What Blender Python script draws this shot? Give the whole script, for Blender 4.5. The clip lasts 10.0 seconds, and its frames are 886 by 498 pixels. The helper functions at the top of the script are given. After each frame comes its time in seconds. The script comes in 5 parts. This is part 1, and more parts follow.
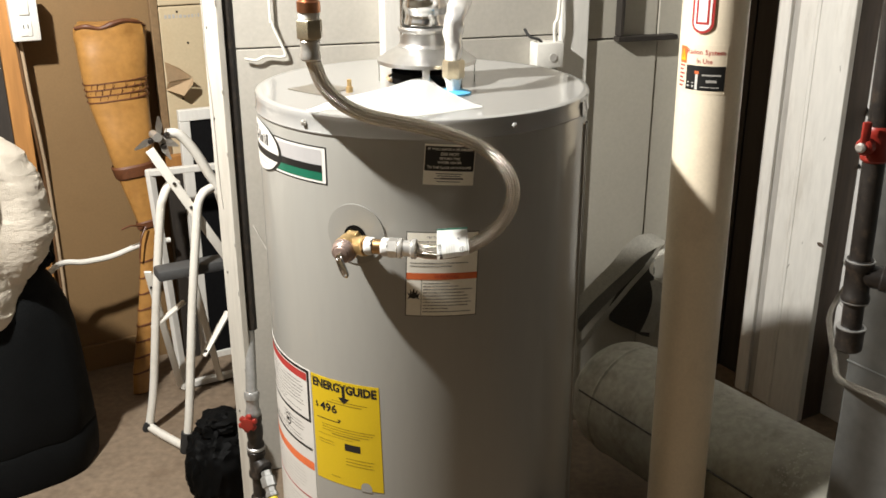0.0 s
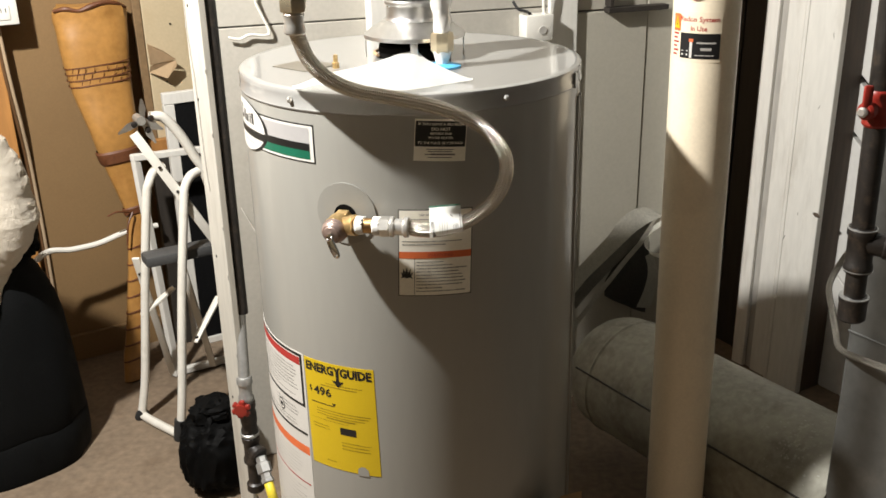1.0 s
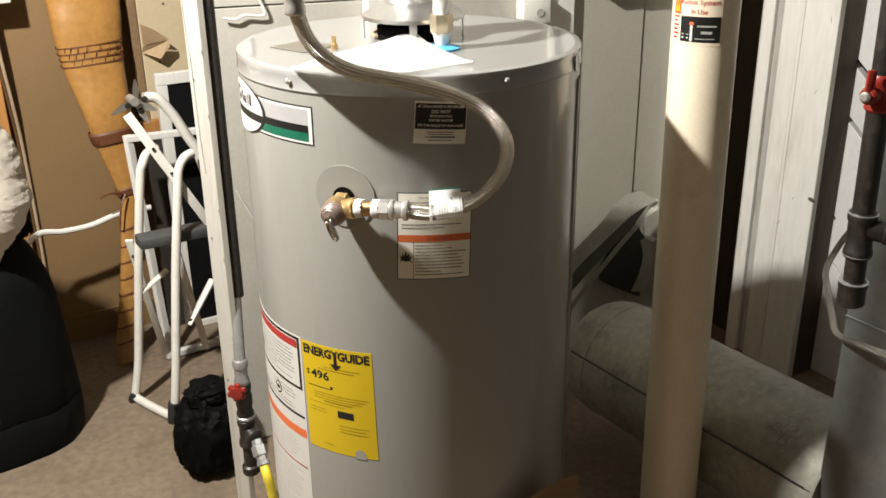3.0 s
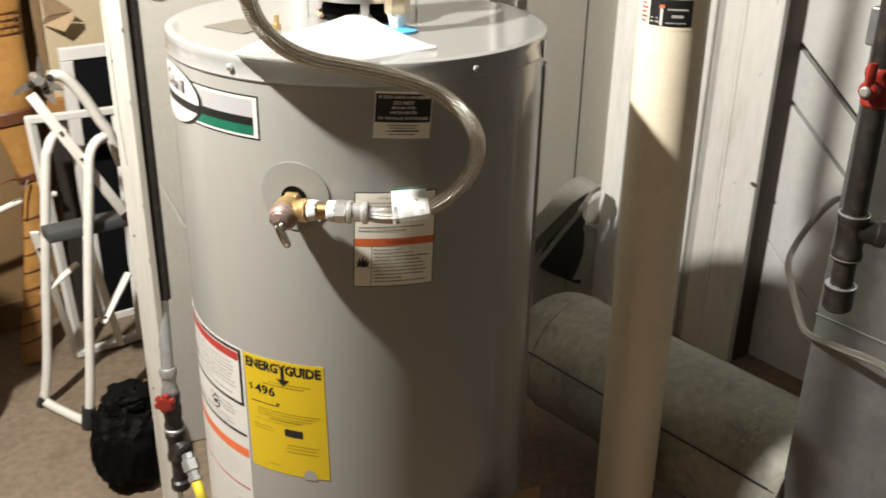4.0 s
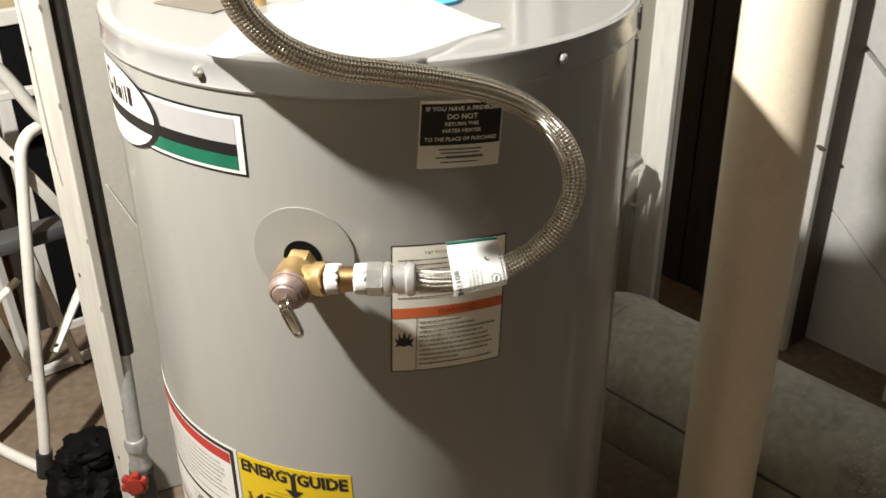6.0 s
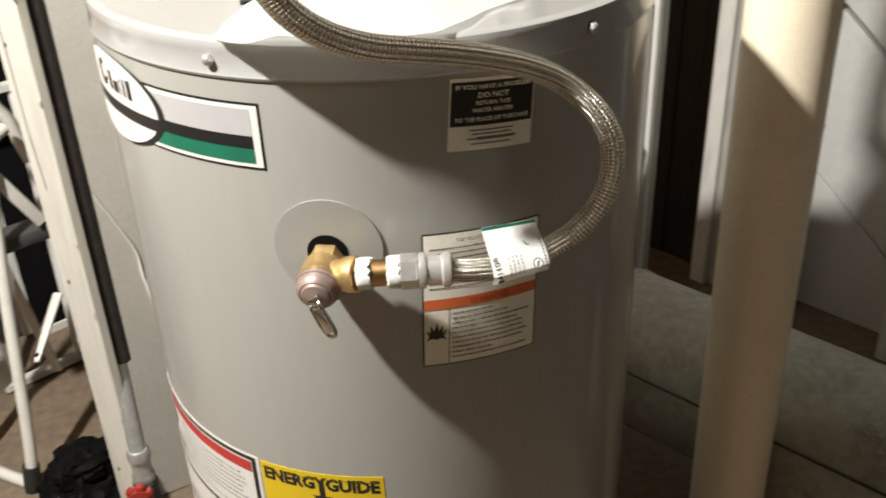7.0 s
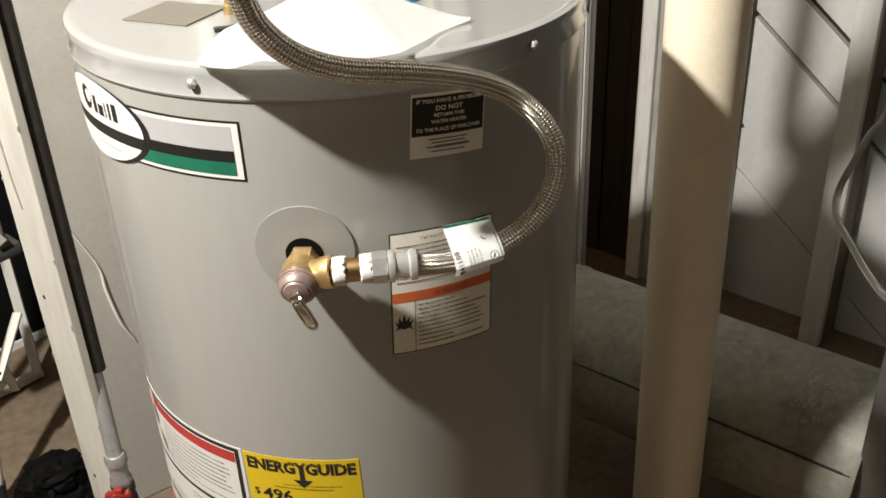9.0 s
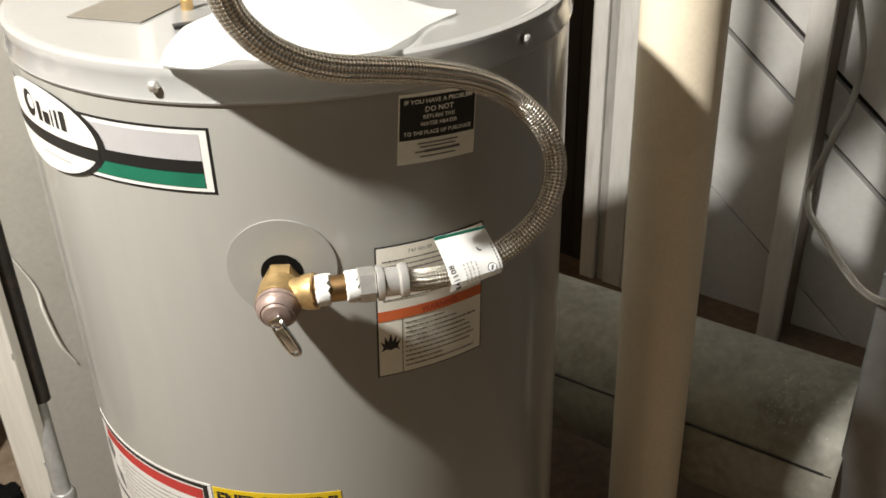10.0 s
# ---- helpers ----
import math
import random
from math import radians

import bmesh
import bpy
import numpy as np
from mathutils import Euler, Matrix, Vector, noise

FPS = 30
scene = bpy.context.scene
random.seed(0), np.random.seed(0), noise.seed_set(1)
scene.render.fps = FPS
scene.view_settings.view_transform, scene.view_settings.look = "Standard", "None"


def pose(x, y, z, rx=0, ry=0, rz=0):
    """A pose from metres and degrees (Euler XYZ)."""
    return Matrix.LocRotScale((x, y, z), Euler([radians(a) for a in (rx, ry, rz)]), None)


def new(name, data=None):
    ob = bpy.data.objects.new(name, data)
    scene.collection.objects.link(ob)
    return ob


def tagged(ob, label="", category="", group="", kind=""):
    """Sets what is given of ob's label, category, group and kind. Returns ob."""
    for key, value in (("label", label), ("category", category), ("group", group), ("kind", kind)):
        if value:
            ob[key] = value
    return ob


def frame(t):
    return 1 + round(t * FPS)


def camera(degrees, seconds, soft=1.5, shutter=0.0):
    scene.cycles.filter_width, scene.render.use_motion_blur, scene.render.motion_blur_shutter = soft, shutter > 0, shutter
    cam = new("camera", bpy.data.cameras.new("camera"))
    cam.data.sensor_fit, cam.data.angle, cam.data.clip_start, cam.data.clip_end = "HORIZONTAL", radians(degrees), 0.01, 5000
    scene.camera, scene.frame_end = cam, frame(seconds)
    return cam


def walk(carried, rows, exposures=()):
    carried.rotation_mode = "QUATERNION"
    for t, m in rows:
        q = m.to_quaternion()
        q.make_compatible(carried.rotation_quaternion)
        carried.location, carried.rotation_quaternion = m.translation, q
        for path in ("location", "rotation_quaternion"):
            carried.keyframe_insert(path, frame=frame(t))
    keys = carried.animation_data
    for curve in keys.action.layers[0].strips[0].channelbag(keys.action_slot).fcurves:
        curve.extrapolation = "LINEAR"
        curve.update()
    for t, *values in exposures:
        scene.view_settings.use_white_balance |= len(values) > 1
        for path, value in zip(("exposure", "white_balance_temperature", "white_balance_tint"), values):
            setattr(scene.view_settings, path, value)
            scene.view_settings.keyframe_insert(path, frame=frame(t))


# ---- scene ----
cam = camera(49.88, 10.0, soft=1.6, shutter=0.35)
PATH = [
    # seconds, eye x, y, z, yaw, pitch, roll
    (0, -0.0000, 0.0000, 1.2649, 0.00, -20.31, -0.13),
    (0.5, -0.0015, 0.0125, 1.2549, -0.31, -20.81, -0.74),
    (1, -0.0026, 0.0276, 1.2501, -0.55, -21.47, -1.26),
    (1.5, -0.0119, 0.0207, 1.2546, -0.35, -21.81, -0.97),
    (2, -0.0116, 0.0203, 1.2514, -0.83, -22.08, -1.18),
    (3.5, -0.0236, 0.0645, 1.2464, -2.00, -23.22, 0.04),
    (4, -0.0806, 0.1606, 1.2429, -7.40, -24.26, 1.14),
    (4.5, -0.1283, 0.2131, 1.2426, -13.43, -24.75, 0.35),
    (5, -0.1631, 0.2683, 1.2334, -14.27, -25.57, 1.79),
    (5.5, -0.1350, 0.3902, 1.2127, -12.41, -27.17, 1.42),
    (5.7, -0.1213, 0.4648, 1.2103, -10.79, -27.70, 0.86),
    (6.8, -0.1534, 0.5987, 1.1912, -9.22, -29.83, -1.75),
    (7, -0.1740, 0.5958, 1.1925, -12.53, -29.81, -2.19),
    (7.5, -0.2207, 0.5775, 1.2017, -17.79, -29.84, -1.85),
    (8, -0.2294, 0.5571, 1.2134, -18.73, -29.89, -1.84),
    (8.5, -0.2157, 0.5361, 1.2236, -17.43, -29.93, -2.35),
    (9, -0.2167, 0.5239, 1.2259, -16.97, -29.32, -2.33),
    (9.5, -0.2219, 0.5312, 1.2286, -18.43, -29.09, -2.32),
    (10, -0.2423, 0.6001, 1.2041, -21.73, -29.47, -1.59),
]

walk(cam, [(t, pose(x, y, z, 0, 0, yaw) @ pose(0, 0, 0, 90 + pitch) @ pose(0, 0, 0, 0, 0, roll)) for t, x, y, z, yaw, pitch, roll in PATH],
     exposures=[(0.0, 0.0), (3.5, 0.05), (5.0, 0.1), (7.0, -0.06), (8.5, -0.19), (9.5, -0.18), (10.0, -0.12)])

# ---- light ----
world = bpy.data.worlds.new("world")
scene.world = world
world.use_nodes = True
world.node_tree.nodes["Background"].inputs[0].default_value = (1.0, 0.86, 0.7, 1)
world.node_tree.nodes["Background"].inputs[1].default_value = 0.004


def bulb_lamp(name, place, watts, radius, colour):
    data = bpy.data.lights.new(name, "POINT")
    data.energy, data.shadow_soft_size, data.color = watts, radius, colour
    ob = new(name, data)
    ob.location = place
    return ob


BULB = (-0.935, 1.038, 1.957)
bulb_lamp("ceiling_bulb_light", BULB, 250, 0.035, (1.0, 0.974, 0.92))

# ---- materials ----


def material(name, colour, rough=0.5, metal=0.0, vary=0.12, grain=60.0, stain=4.0, bump=0.0, dirt=None, dirt_amount=0.0, coat=0.0, stretch=(1, 1, 1), per_object=0.0, spec=0.5, even=False):
    m = bpy.data.materials.new(name)
    m.use_nodes = True
    nt = m.node_tree
    n, l = nt.nodes, nt.links
    b = n["Principled BSDF"]
    b.inputs["Metallic"].default_value = metal
    b.inputs["Coat Weight"].default_value = coat
    b.inputs["Coat Roughness"].default_value = 0.10
    b.inputs["Specular IOR Level"].default_value = spec
    co = n.new("ShaderNodeTexCoord")
    mp = n.new("ShaderNodeMapping")
    mp.inputs["Scale"].default_value = stretch
    l.new(co.outputs["Object"], mp.inputs[0])
    fine, big = n.new("ShaderNodeTexNoise"), n.new("ShaderNodeTexNoise")
    fine.inputs["Scale"].default_value, big.inputs["Scale"].default_value = grain, stain
    fine.inputs["Detail"].default_value, big.inputs["Detail"].default_value = 6, 5
    big.inputs["Roughness"].default_value = 0.65
    for t in (fine, big):
        l.new(mp.outputs[0], t.inputs["Vector"])
    add = n.new("ShaderNodeMath")
    add.operation = "ADD"
    l.new(fine.outputs[0], add.inputs[0])
    l.new(big.outputs[0], add.inputs[1])
    rng = n.new("ShaderNodeMapRange")
    rng.inputs["From Min"].default_value, rng.inputs["From Max"].default_value = 0.7, 1.3
    rng.inputs["To Min"].default_value, rng.inputs["To Max"].default_value = 1 - vary, 1 + vary
    l.new(add.outputs[0], rng.inputs[0])
    level = rng.outputs[0]
    if per_object:
        info, r2, mu = n.new("ShaderNodeObjectInfo"), n.new("ShaderNodeMapRange"), n.new("ShaderNodeMath")
        r2.inputs["To Min"].default_value, r2.inputs["To Max"].default_value = 1 - per_object, 1 + per_object
        mu.operation = "MULTIPLY"
        l.new(info.outputs["Random"], r2.inputs[0])
        l.new(level, mu.inputs[0])
        l.new(r2.outputs[0], mu.inputs[1])
        level = mu.outputs[0]
    scl = n.new("ShaderNodeVectorMath")
    scl.operation = "SCALE"
    scl.inputs[0].default_value = colour
    l.new(level, scl.inputs["Scale"])
    out = scl.outputs[0]
    if dirt:
        spot, ramp, mix = n.new("ShaderNodeTexNoise"), n.new("ShaderNodeMapRange"), n.new("ShaderNodeMix")
        spot.inputs["Scale"].default_value, spot.inputs["Detail"].default_value = stain * 2.3, 8
        spot.inputs["Roughness"].default_value = 0.7
        l.new(mp.outputs[0], spot.inputs["Vector"])
        ramp.inputs["From Min"].default_value, ramp.inputs["From Max"].default_value = 0.52, 0.74
        ramp.inputs["To Max"].default_value = dirt_amount
        l.new(spot.outputs[0], ramp.inputs[0])
        mix.data_type = "RGBA"
        l.new(ramp.outputs[0], mix.inputs[0])
        l.new(out, mix.inputs[6])
        mix.inputs[7].default_value = (*dirt, 1)
        out = mix.outputs[2]
    l.new(out, b.inputs["Base Color"])
    rr = n.new("ShaderNodeMapRange")
    rr.inputs["From Min"].default_value, rr.inputs["From Max"].default_value = 0.3, 0.7
    rr.inputs["To Min"].default_value, rr.inputs["To Max"].default_value = max(rough * (0.98 if even else 0.85), 0.03), min(rough * (1.02 if even else 1.15), 1)
    l.new(big.outputs[0], rr.inputs[0])
    l.new(rr.outputs[0], b.inputs["Roughness"])
    if bump:
        bp = n.new("ShaderNodeBump")
        bp.inputs["Strength"].default_value, bp.inputs["Distance"].default_value = 0.6, bump
        l.new(fine.outputs[0], bp.inputs["Height"])
        l.new(bp.outputs[0], b.inputs["Normal"])
    return m


def braid_material(name, colour, rough):
    """Woven steel wire: two crossing sets of strands along the hose."""
    m = material(name, colour, rough, 0.85, 0.1, 300, 20)
    nt = m.node_tree
    n, l = nt.nodes, nt.links
    b = n["Principled BSDF"]
    uv = n.new("ShaderNodeTexCoord")
    waves = []
    for slant in (1, -1):
        sep = n.new("ShaderNodeSeparateXYZ")
        l.new(uv.outputs["UV"], sep.inputs[0])
        a, s = n.new("ShaderNodeMath"), n.new("ShaderNodeMath")
        a.operation, a.inputs[1].default_value = "MULTIPLY", 8.0 * slant * 6.28318
        l.new(sep.outputs[0], a.inputs[0])
        c = n.new("ShaderNodeMath")
        c.operation, c.inputs[1].default_value = "MULTIPLY_ADD", 2 * math.pi / 0.0056
        l.new(sep.outputs[1], c.inputs[0])
        l.new(a.outputs[0], c.inputs[2])
        s.operation = "SINE"
        l.new(c.outputs[0], s.inputs[0])
        waves.append(s)
    mu = n.new("ShaderNodeMath")
    mu.operation = "MULTIPLY"
    l.new(waves[0].outputs[0], mu.inputs[0])
    l.new(waves[1].outputs[0], mu.inputs[1])
    bp = n.new("ShaderNodeBump")
    bp.inputs["Strength"].default_value, bp.inputs["Distance"].default_value = 1.0, 0.0010
    l.new(mu.outputs[0], bp.inputs["Height"])
    l.new(bp.outputs[0], b.inputs["Normal"])
    mr, sc = n.new("ShaderNodeMapRange"), n.new("ShaderNodeVectorMath")
    mr.inputs["From Min"].default_value, mr.inputs["From Max"].default_value = -1, 1
    mr.inputs["To Min"].default_value, mr.inputs["To Max"].default_value = 0.38, 1.10
    l.new(mu.outputs[0], mr.inputs[0])
    sc.operation, sc.inputs[0].default_value = "SCALE", colour
    l.new(mr.outputs[0], sc.inputs["Scale"])
    l.new(sc.outputs[0], b.inputs["Base Color"])
    return m


ENAMEL = material("grey_enamel", (0.335, 0.328, 0.300), 0.34, 0, 0.025, 90, 2, coat=0.6, stretch=(1, 1, 0.15), even=True)
ENAMEL_TOP = material("grey_enamel_top", (0.325, 0.322, 0.31), 0.30, 0, 0.03, 90, 5, dirt=(0.37, 0.35, 0.32), dirt_amount=0.2, coat=1.0, even=True)
FOIL = material("foil_plate", (0.20, 0.18, 0.145), 0.38, 0.3, 0.08, 90, 9)
PORT_GREY = material("port_plastic", (0.275, 0.27, 0.248), 0.40, 0, 0.03, 500, 8)
BLACK_HOLE = material("black_foam", (0.006, 0.0055, 0.005), 0.9, spec=0.05)
PAPER_WHITE = material("white_label", (0.66, 0.64, 0.60), 0.45, 0, 0.04, 300, 12)
PAPER_CREAM = material("cream_label", (0.95, 0.91, 0.80), 0.5, 0, 0.05, 300, 12)
INK = material("black_ink", (0.012, 0.012, 0.012), 0.4)
INK_GREY = material("grey_ink", (0.16, 0.15, 0.14), 0.5)
INK_FAINT = material("faint_ink", (0.42, 0.40, 0.37), 0.5)
INK_OCHRE = material("ochre_ink", (0.33, 0.23, 0.01), 0.5)
SILVER_PRINT = material("silver_print", (0.50, 0.49, 0.49), 0.3, 0.25, 0.08, 30, 6)
GREEN_PRINT = material("green_print", (0.012, 0.13, 0.075), 0.35)
YELLOW = material("yellow_label", (0.66, 0.46, 0.012), 0.42, 0, 0.03, 300, 9)
ORANGE = material("orange_print", (0.72, 0.16, 0.05), 0.45)
RED_PRINT = material("red_print", (0.40, 0.035, 0.03), 0.45)
BRASS = material("brass", (0.66, 0.46, 0.21), 0.40, 0.85, 0.14, 250, 30, 0.0002)
BRASS_DULL = material("dull_brass", (0.42, 0.26, 0.12), 0.38, 1.0, 0.15, 200, 40)
COPPER = material("copper", (0.62, 0.30, 0.17), 0.32, 1.0, 0.18, 120, 20)
FERRULE = material("pressed_steel", (0.74, 0.72, 0.68), 0.24, 0.65, 0.08, 120, 30)
CHROME = material("bright_steel", (0.72, 0.71, 0.69), 0.16, 1.0, 0.06, 200, 30)
STEEL = material("stainless_steel", (0.62, 0.60, 0.56), 0.36, 0.75, 0.1, 200, 25)
BRAID = braid_material("braided_steel", (0.88, 0.82, 0.71), 0.20)
ARMOUR = braid_material("steel_armour", (0.40, 0.37, 0.32), 0.36)
PALE_BRASS = material("pale_brass", (0.60, 0.52, 0.37), 0.30, 0.8, 0.12, 160, 30)
FOIL_WRAP = material("silver_film", (0.82, 0.81, 0.78), 0.22, 0.5, 0.08, 120, 20)
TAPE = material("thread_tape", (0.80, 0.79, 0.76), 0.6, 0, 0.06, 150, 40, 0.0006)
PINK_CAP = material("valve_cap", (0.36, 0.27, 0.235), 0.38, 0.5, 0.15, 150, 60)
GALV = material("galvanised_sheet", (0.205, 0.208, 0.20), 0.40, 0.6, 0.14, 40, 5, 0.0001, dirt=(0.34, 0.33, 0.3), dirt_amount=0.5)
GALV_OLD = material("old_galvanised_duct", (0.32, 0.31, 0.26), 0.55, 0.2, 0.22, 70, 5, 0.0004, dirt=(0.13, 0.12, 0.10), dirt_amount=0.8)
GALV_BRIGHT = material("bright_galvanised_sheet", (0.66, 0.655, 0.64), 0.34, 1.0, 0.1, 50, 9, 0.0002)
WHITE_RUST = material("white_rust", (0.40, 0.385, 0.34), 0.8, 0, 0.25, 200, 40)
ALU = material("bright_aluminium", (0.78, 0.77, 0.75), 0.22, 1.0, 0.08, 60, 10, 0.0002)
IRON = material("black_iron", (0.018, 0.015, 0.013), 0.42, 0.0, 0.3, 120, 25, 0.0004, dirt=(0.11, 0.075, 0.05), dirt_amount=0.5)
GALV_PIPE = material("galvanised_pipe", (0.45, 0.45, 0.44), 0.42, 0.7, 0.15, 120, 20)
RED_PAINT = material("red_handle", (0.26, 0.022, 0.014), 0.38, 0, 0.15, 120, 40, 0.0003, dirt=(0.2, 0.05, 0.03), dirt_amount=0.5)
PVC = material("cream_pvc", (0.90, 0.785, 0.60), 0.36, 0, 0.05, 200, 4, dirt=(0.55, 0.45, 0.32), dirt_amount=0.25, coat=0.1)
WHITE_WOOD = material("white_painted_wood", (0.72, 0.70, 0.65), 0.5, 0, 0.07, 90, 7, 0.0006, dirt=(0.42, 0.38, 0.32), dirt_amount=0.55, stretch=(1, 1, 0.18), per_object=0.04)
POST_PAINT = material("worn_white_paint", (0.56, 0.535, 0.475), 0.5, 0, 0.10, 90, 7, 0.0006, dirt=(0.34, 0.30, 0.24), dirt_amount=0.55, stretch=(1, 1, 0.18))
PLANK_GREY = material("grey_plank_paint", (0.455, 0.43, 0.38), 0.5, 0, 0.07, 120, 3, 0.0004, dirt=(0.36, 0.33, 0.28), dirt_amount=0.4)
BOARD_WHITE = material("whitewashed_board", (0.66, 0.645, 0.615), 0.6, 0, 0.06, 60, 2.2, 0.0005, dirt=(0.45, 0.42, 0.37), dirt_amount=0.25, per_object=0.05)
PANEL_GREY = material("pale_grey_panel", (0.450, 0.423, 0.357), 0.5, 0, 0.05, 120, 3, 0.0003, dirt=(0.5, 0.47, 0.42), dirt_amount=0.35)
BROWN_WOOD = material("bare_brown_wood", (0.075, 0.052, 0.036), 0.7, 0, 0.3, 70, 8, 0.001, stretch=(1, 1, 0.12))
GREY_BROWN = material("weathered_wood", (0.20, 0.155, 0.11), 0.7, 0, 0.25, 70, 8, 0.001, stretch=(1, 1, 0.12))
GROOVE = material("grey_grooved_wood", (0.40, 0.38, 0.35), 0.65, 0, 0.2, 80, 9, 0.0008, dirt=(0.2, 0.18, 0.15), dirt_amount=0.6, stretch=(1, 1, 0.15))
# dark boards, and also the shade of the deep gap put into colour
DARK_WOOD_GAP_SHADE = material("dark_wood_gap_shade", (0.030, 0.024, 0.019), 0.7, 0, 0.3, 70, 8, 0.001, stretch=(1, 1, 0.12))
RAW_WOOD = material("orange_raw_wood", (0.36, 0.165, 0.045), 0.6, 0, 0.3, 60, 6, 0.0006, stretch=(1, 1, 0.1))
TAN_WALL = material("tan_wall", (0.215, 0.130, 0.055), 0.75, 0, 0.07, 200, 3, 0.0003, dirt=(0.18, 0.105, 0.043), dirt_amount=0.4)
# warm olive, set for the fill light these walls bounce back
BOUNCE_WALL = material("bounce_wall", (0.33, 0.275, 0.165), 0.8, 0, 0.06, 60, 3)
BROWN_EDGE = material("brown_edge", (0.20, 0.125, 0.06), 0.7, 0, 0.2, 90, 9)
CREAM_BOARD = material("cream_board", (0.52, 0.42, 0.27), 0.65, 0, 0.06, 140, 5, 0.0003, dirt=(0.45, 0.34, 0.2), dirt_amount=0.4)
CONCRETE = material("concrete", (0.190, 0.140, 0.095), 0.8, 0, 0.28, 55, 3.5, 0.0015, dirt=(0.125, 0.085, 0.052), dirt_amount=0.8)
# near black so that the ceiling throws little lamp light back
CEILING = material("low_bounce_ceiling", (0.024, 0.018, 0.012), 0.8, 0, 0.15, 30, 3)
LEATHER = material("tan_leather", (0.37, 0.185, 0.05), 0.36, 0, 0.16, 60, 7, 0.0006, dirt=(0.24, 0.10, 0.025), dirt_amount=0.6, coat=0.1)
LEATHER_DARK = material("brown_leather", (0.12, 0.042, 0.016), 0.5, 0, 0.2, 120, 20, 0.0006)
TOWEL = material("white_towel", (0.62, 0.56, 0.47), 0.95, 0, 0.08, 420, 14, 0.006, spec=0.1)
BLACK_CLOTH = material("black_cloth", (0.0055, 0.0055, 0.006), 0.85, 0, 0.3, 160, 9, 0.0015, spec=0.12)
DARK_BAG = material("dark_slate_cloth", (0.0042, 0.0047, 0.0050), 0.8, 0, 0.3, 220, 9, 0.0016, spec=0.12)
GREY_PLASTIC = material("grey_step_plastic", (0.06, 0.06, 0.06), 0.6, 0, 0.12, 150, 12, 0.0005)
WHITE_TUBE = material("white_enamel_tube", (0.74, 0.71, 0.64), 0.38, 0, 0.05, 120, 10, dirt=(0.5, 0.44, 0.34), dirt_amount=0.35)
BLACK_FILM = material("black_plastic_film", (0.003, 0.003, 0.003), 0.6, 0, 0.2, 40, 9, 0.002, spec=0.07)
RUBBER = material("black_rubber", (0.02, 0.02, 0.02), 0.7)
WHITE_PLASTIC = material("white_plastic", (0.78, 0.76, 0.70), 0.35, 0, 0.03, 200, 10)
CARDBOARD = material("cardboard", (0.42, 0.29, 0.165), 0.8, 0, 0.08, 120, 8, 0.0004)
BLUE = material("blue_plastic", (0.10, 0.45, 0.78), 0.35)
YELLOW_PIPE = material("yellow_gas_connector", (0.78, 0.62, 0.05), 0.4, 0, 0.06, 200, 20)
GREY_STRAP = material("grey_strap", (0.52, 0.50, 0.44), 0.6, 0, 0.15, 200, 15, 0.0008)
# the strap's grey again, darkened for the shade underneath
STRAP_SHADED = material("strap_underside", (0.22, 0.21, 0.185), 0.7, 0, 0.15, 200, 15, 0.0008)
DARK_CLOTH = material("dark_grey_fabric", (0.085, 0.080, 0.070), 0.8, 0, 0.2, 200, 20, 0.001)
BROWN_CABLE = material("brown_cable", (0.42, 0.31, 0.20), 0.5)
COPPER_CABLE = material("dark_brown_cable", (0.12, 0.06, 0.025), 0.5)
STICKER = material("cream_sticker", (0.86, 0.74, 0.56), 0.42, 0, 0.03, 200, 8)
SHEET = material("white_paper", (0.90, 0.895, 0.87), 0.6, 0, 0.02, 200, 8)

# ---- helpers for building ----


def part(name, bm, mat, parent=None, label="", smooth=True):
    me = bpy.data.meshes.new(name)
    bmesh.ops.recalc_face_normals(bm, faces=bm.faces)
    bm.to_mesh(me)
    bm.free()
    me.materials.append(mat)
    if smooth:
        me.shade_smooth()
        me.set_sharp_from_angle(angle=radians(35))
    ob = new(name, me)
    if parent:
        ob.parent = parent
    if label:
        ob["label"] = label
    return ob


def thing(name, label, category, m=None, group="", kind=""):
    ob = new(name)
    ob.empty_display_size = 0.05
    if m is not None:
        ob.matrix_world = m
    return tagged(ob, label, category, group, kind)


def box(size, centre=(0, 0, 0), bevel=0.0, m=None, segs=2):
    bm = bmesh.new()
    bmesh.ops.create_cube(bm, size=1.0)
    bmesh.ops.scale(bm, vec=size, verts=bm.verts)
    if bevel:
        bmesh.ops.bevel(bm, geom=bm.edges[:], offset=bevel, segments=segs, affect="EDGES", profile=0.5)
    bmesh.ops.translate(bm, vec=centre, verts=bm.verts)
    if m is not None:
        bm.transform(m)
    return bm


def lathe(profile, seg=32, m=None, caps=True):
    """A turned shape: profile of (radius, height)."""
    bm = bmesh.new()
    rings = []
    for r, z in profile:
        if r < 1e-6:
            rings.append([bm.verts.new((0, 0, z))])
        else:
            rings.append([bm.verts.new((r * math.cos(a), r * math.sin(a), z)) for a in (2 * math.pi * k / seg for k in range(seg))])
    for a, b in zip(rings, rings[1:]):
        for k in range(seg):
            k2 = (k + 1) % seg
            if len(a) == 1 and len(b) == 1:
                continue
            if len(a) == 1:
                bm.faces.new((a[0], b[k], b[k2]))
            elif len(b) == 1:
                bm.faces.new((a[k], b[0], a[k2]))
            else:
                bm.faces.new((a[k], a[k2], b[k2], b[k]))
    if caps:
        for ring in (rings[0], rings[-1]):
            if len(ring) > 1:
                bm.faces.new(ring)
    if m is not None:
        bm.transform(m)
    return bm


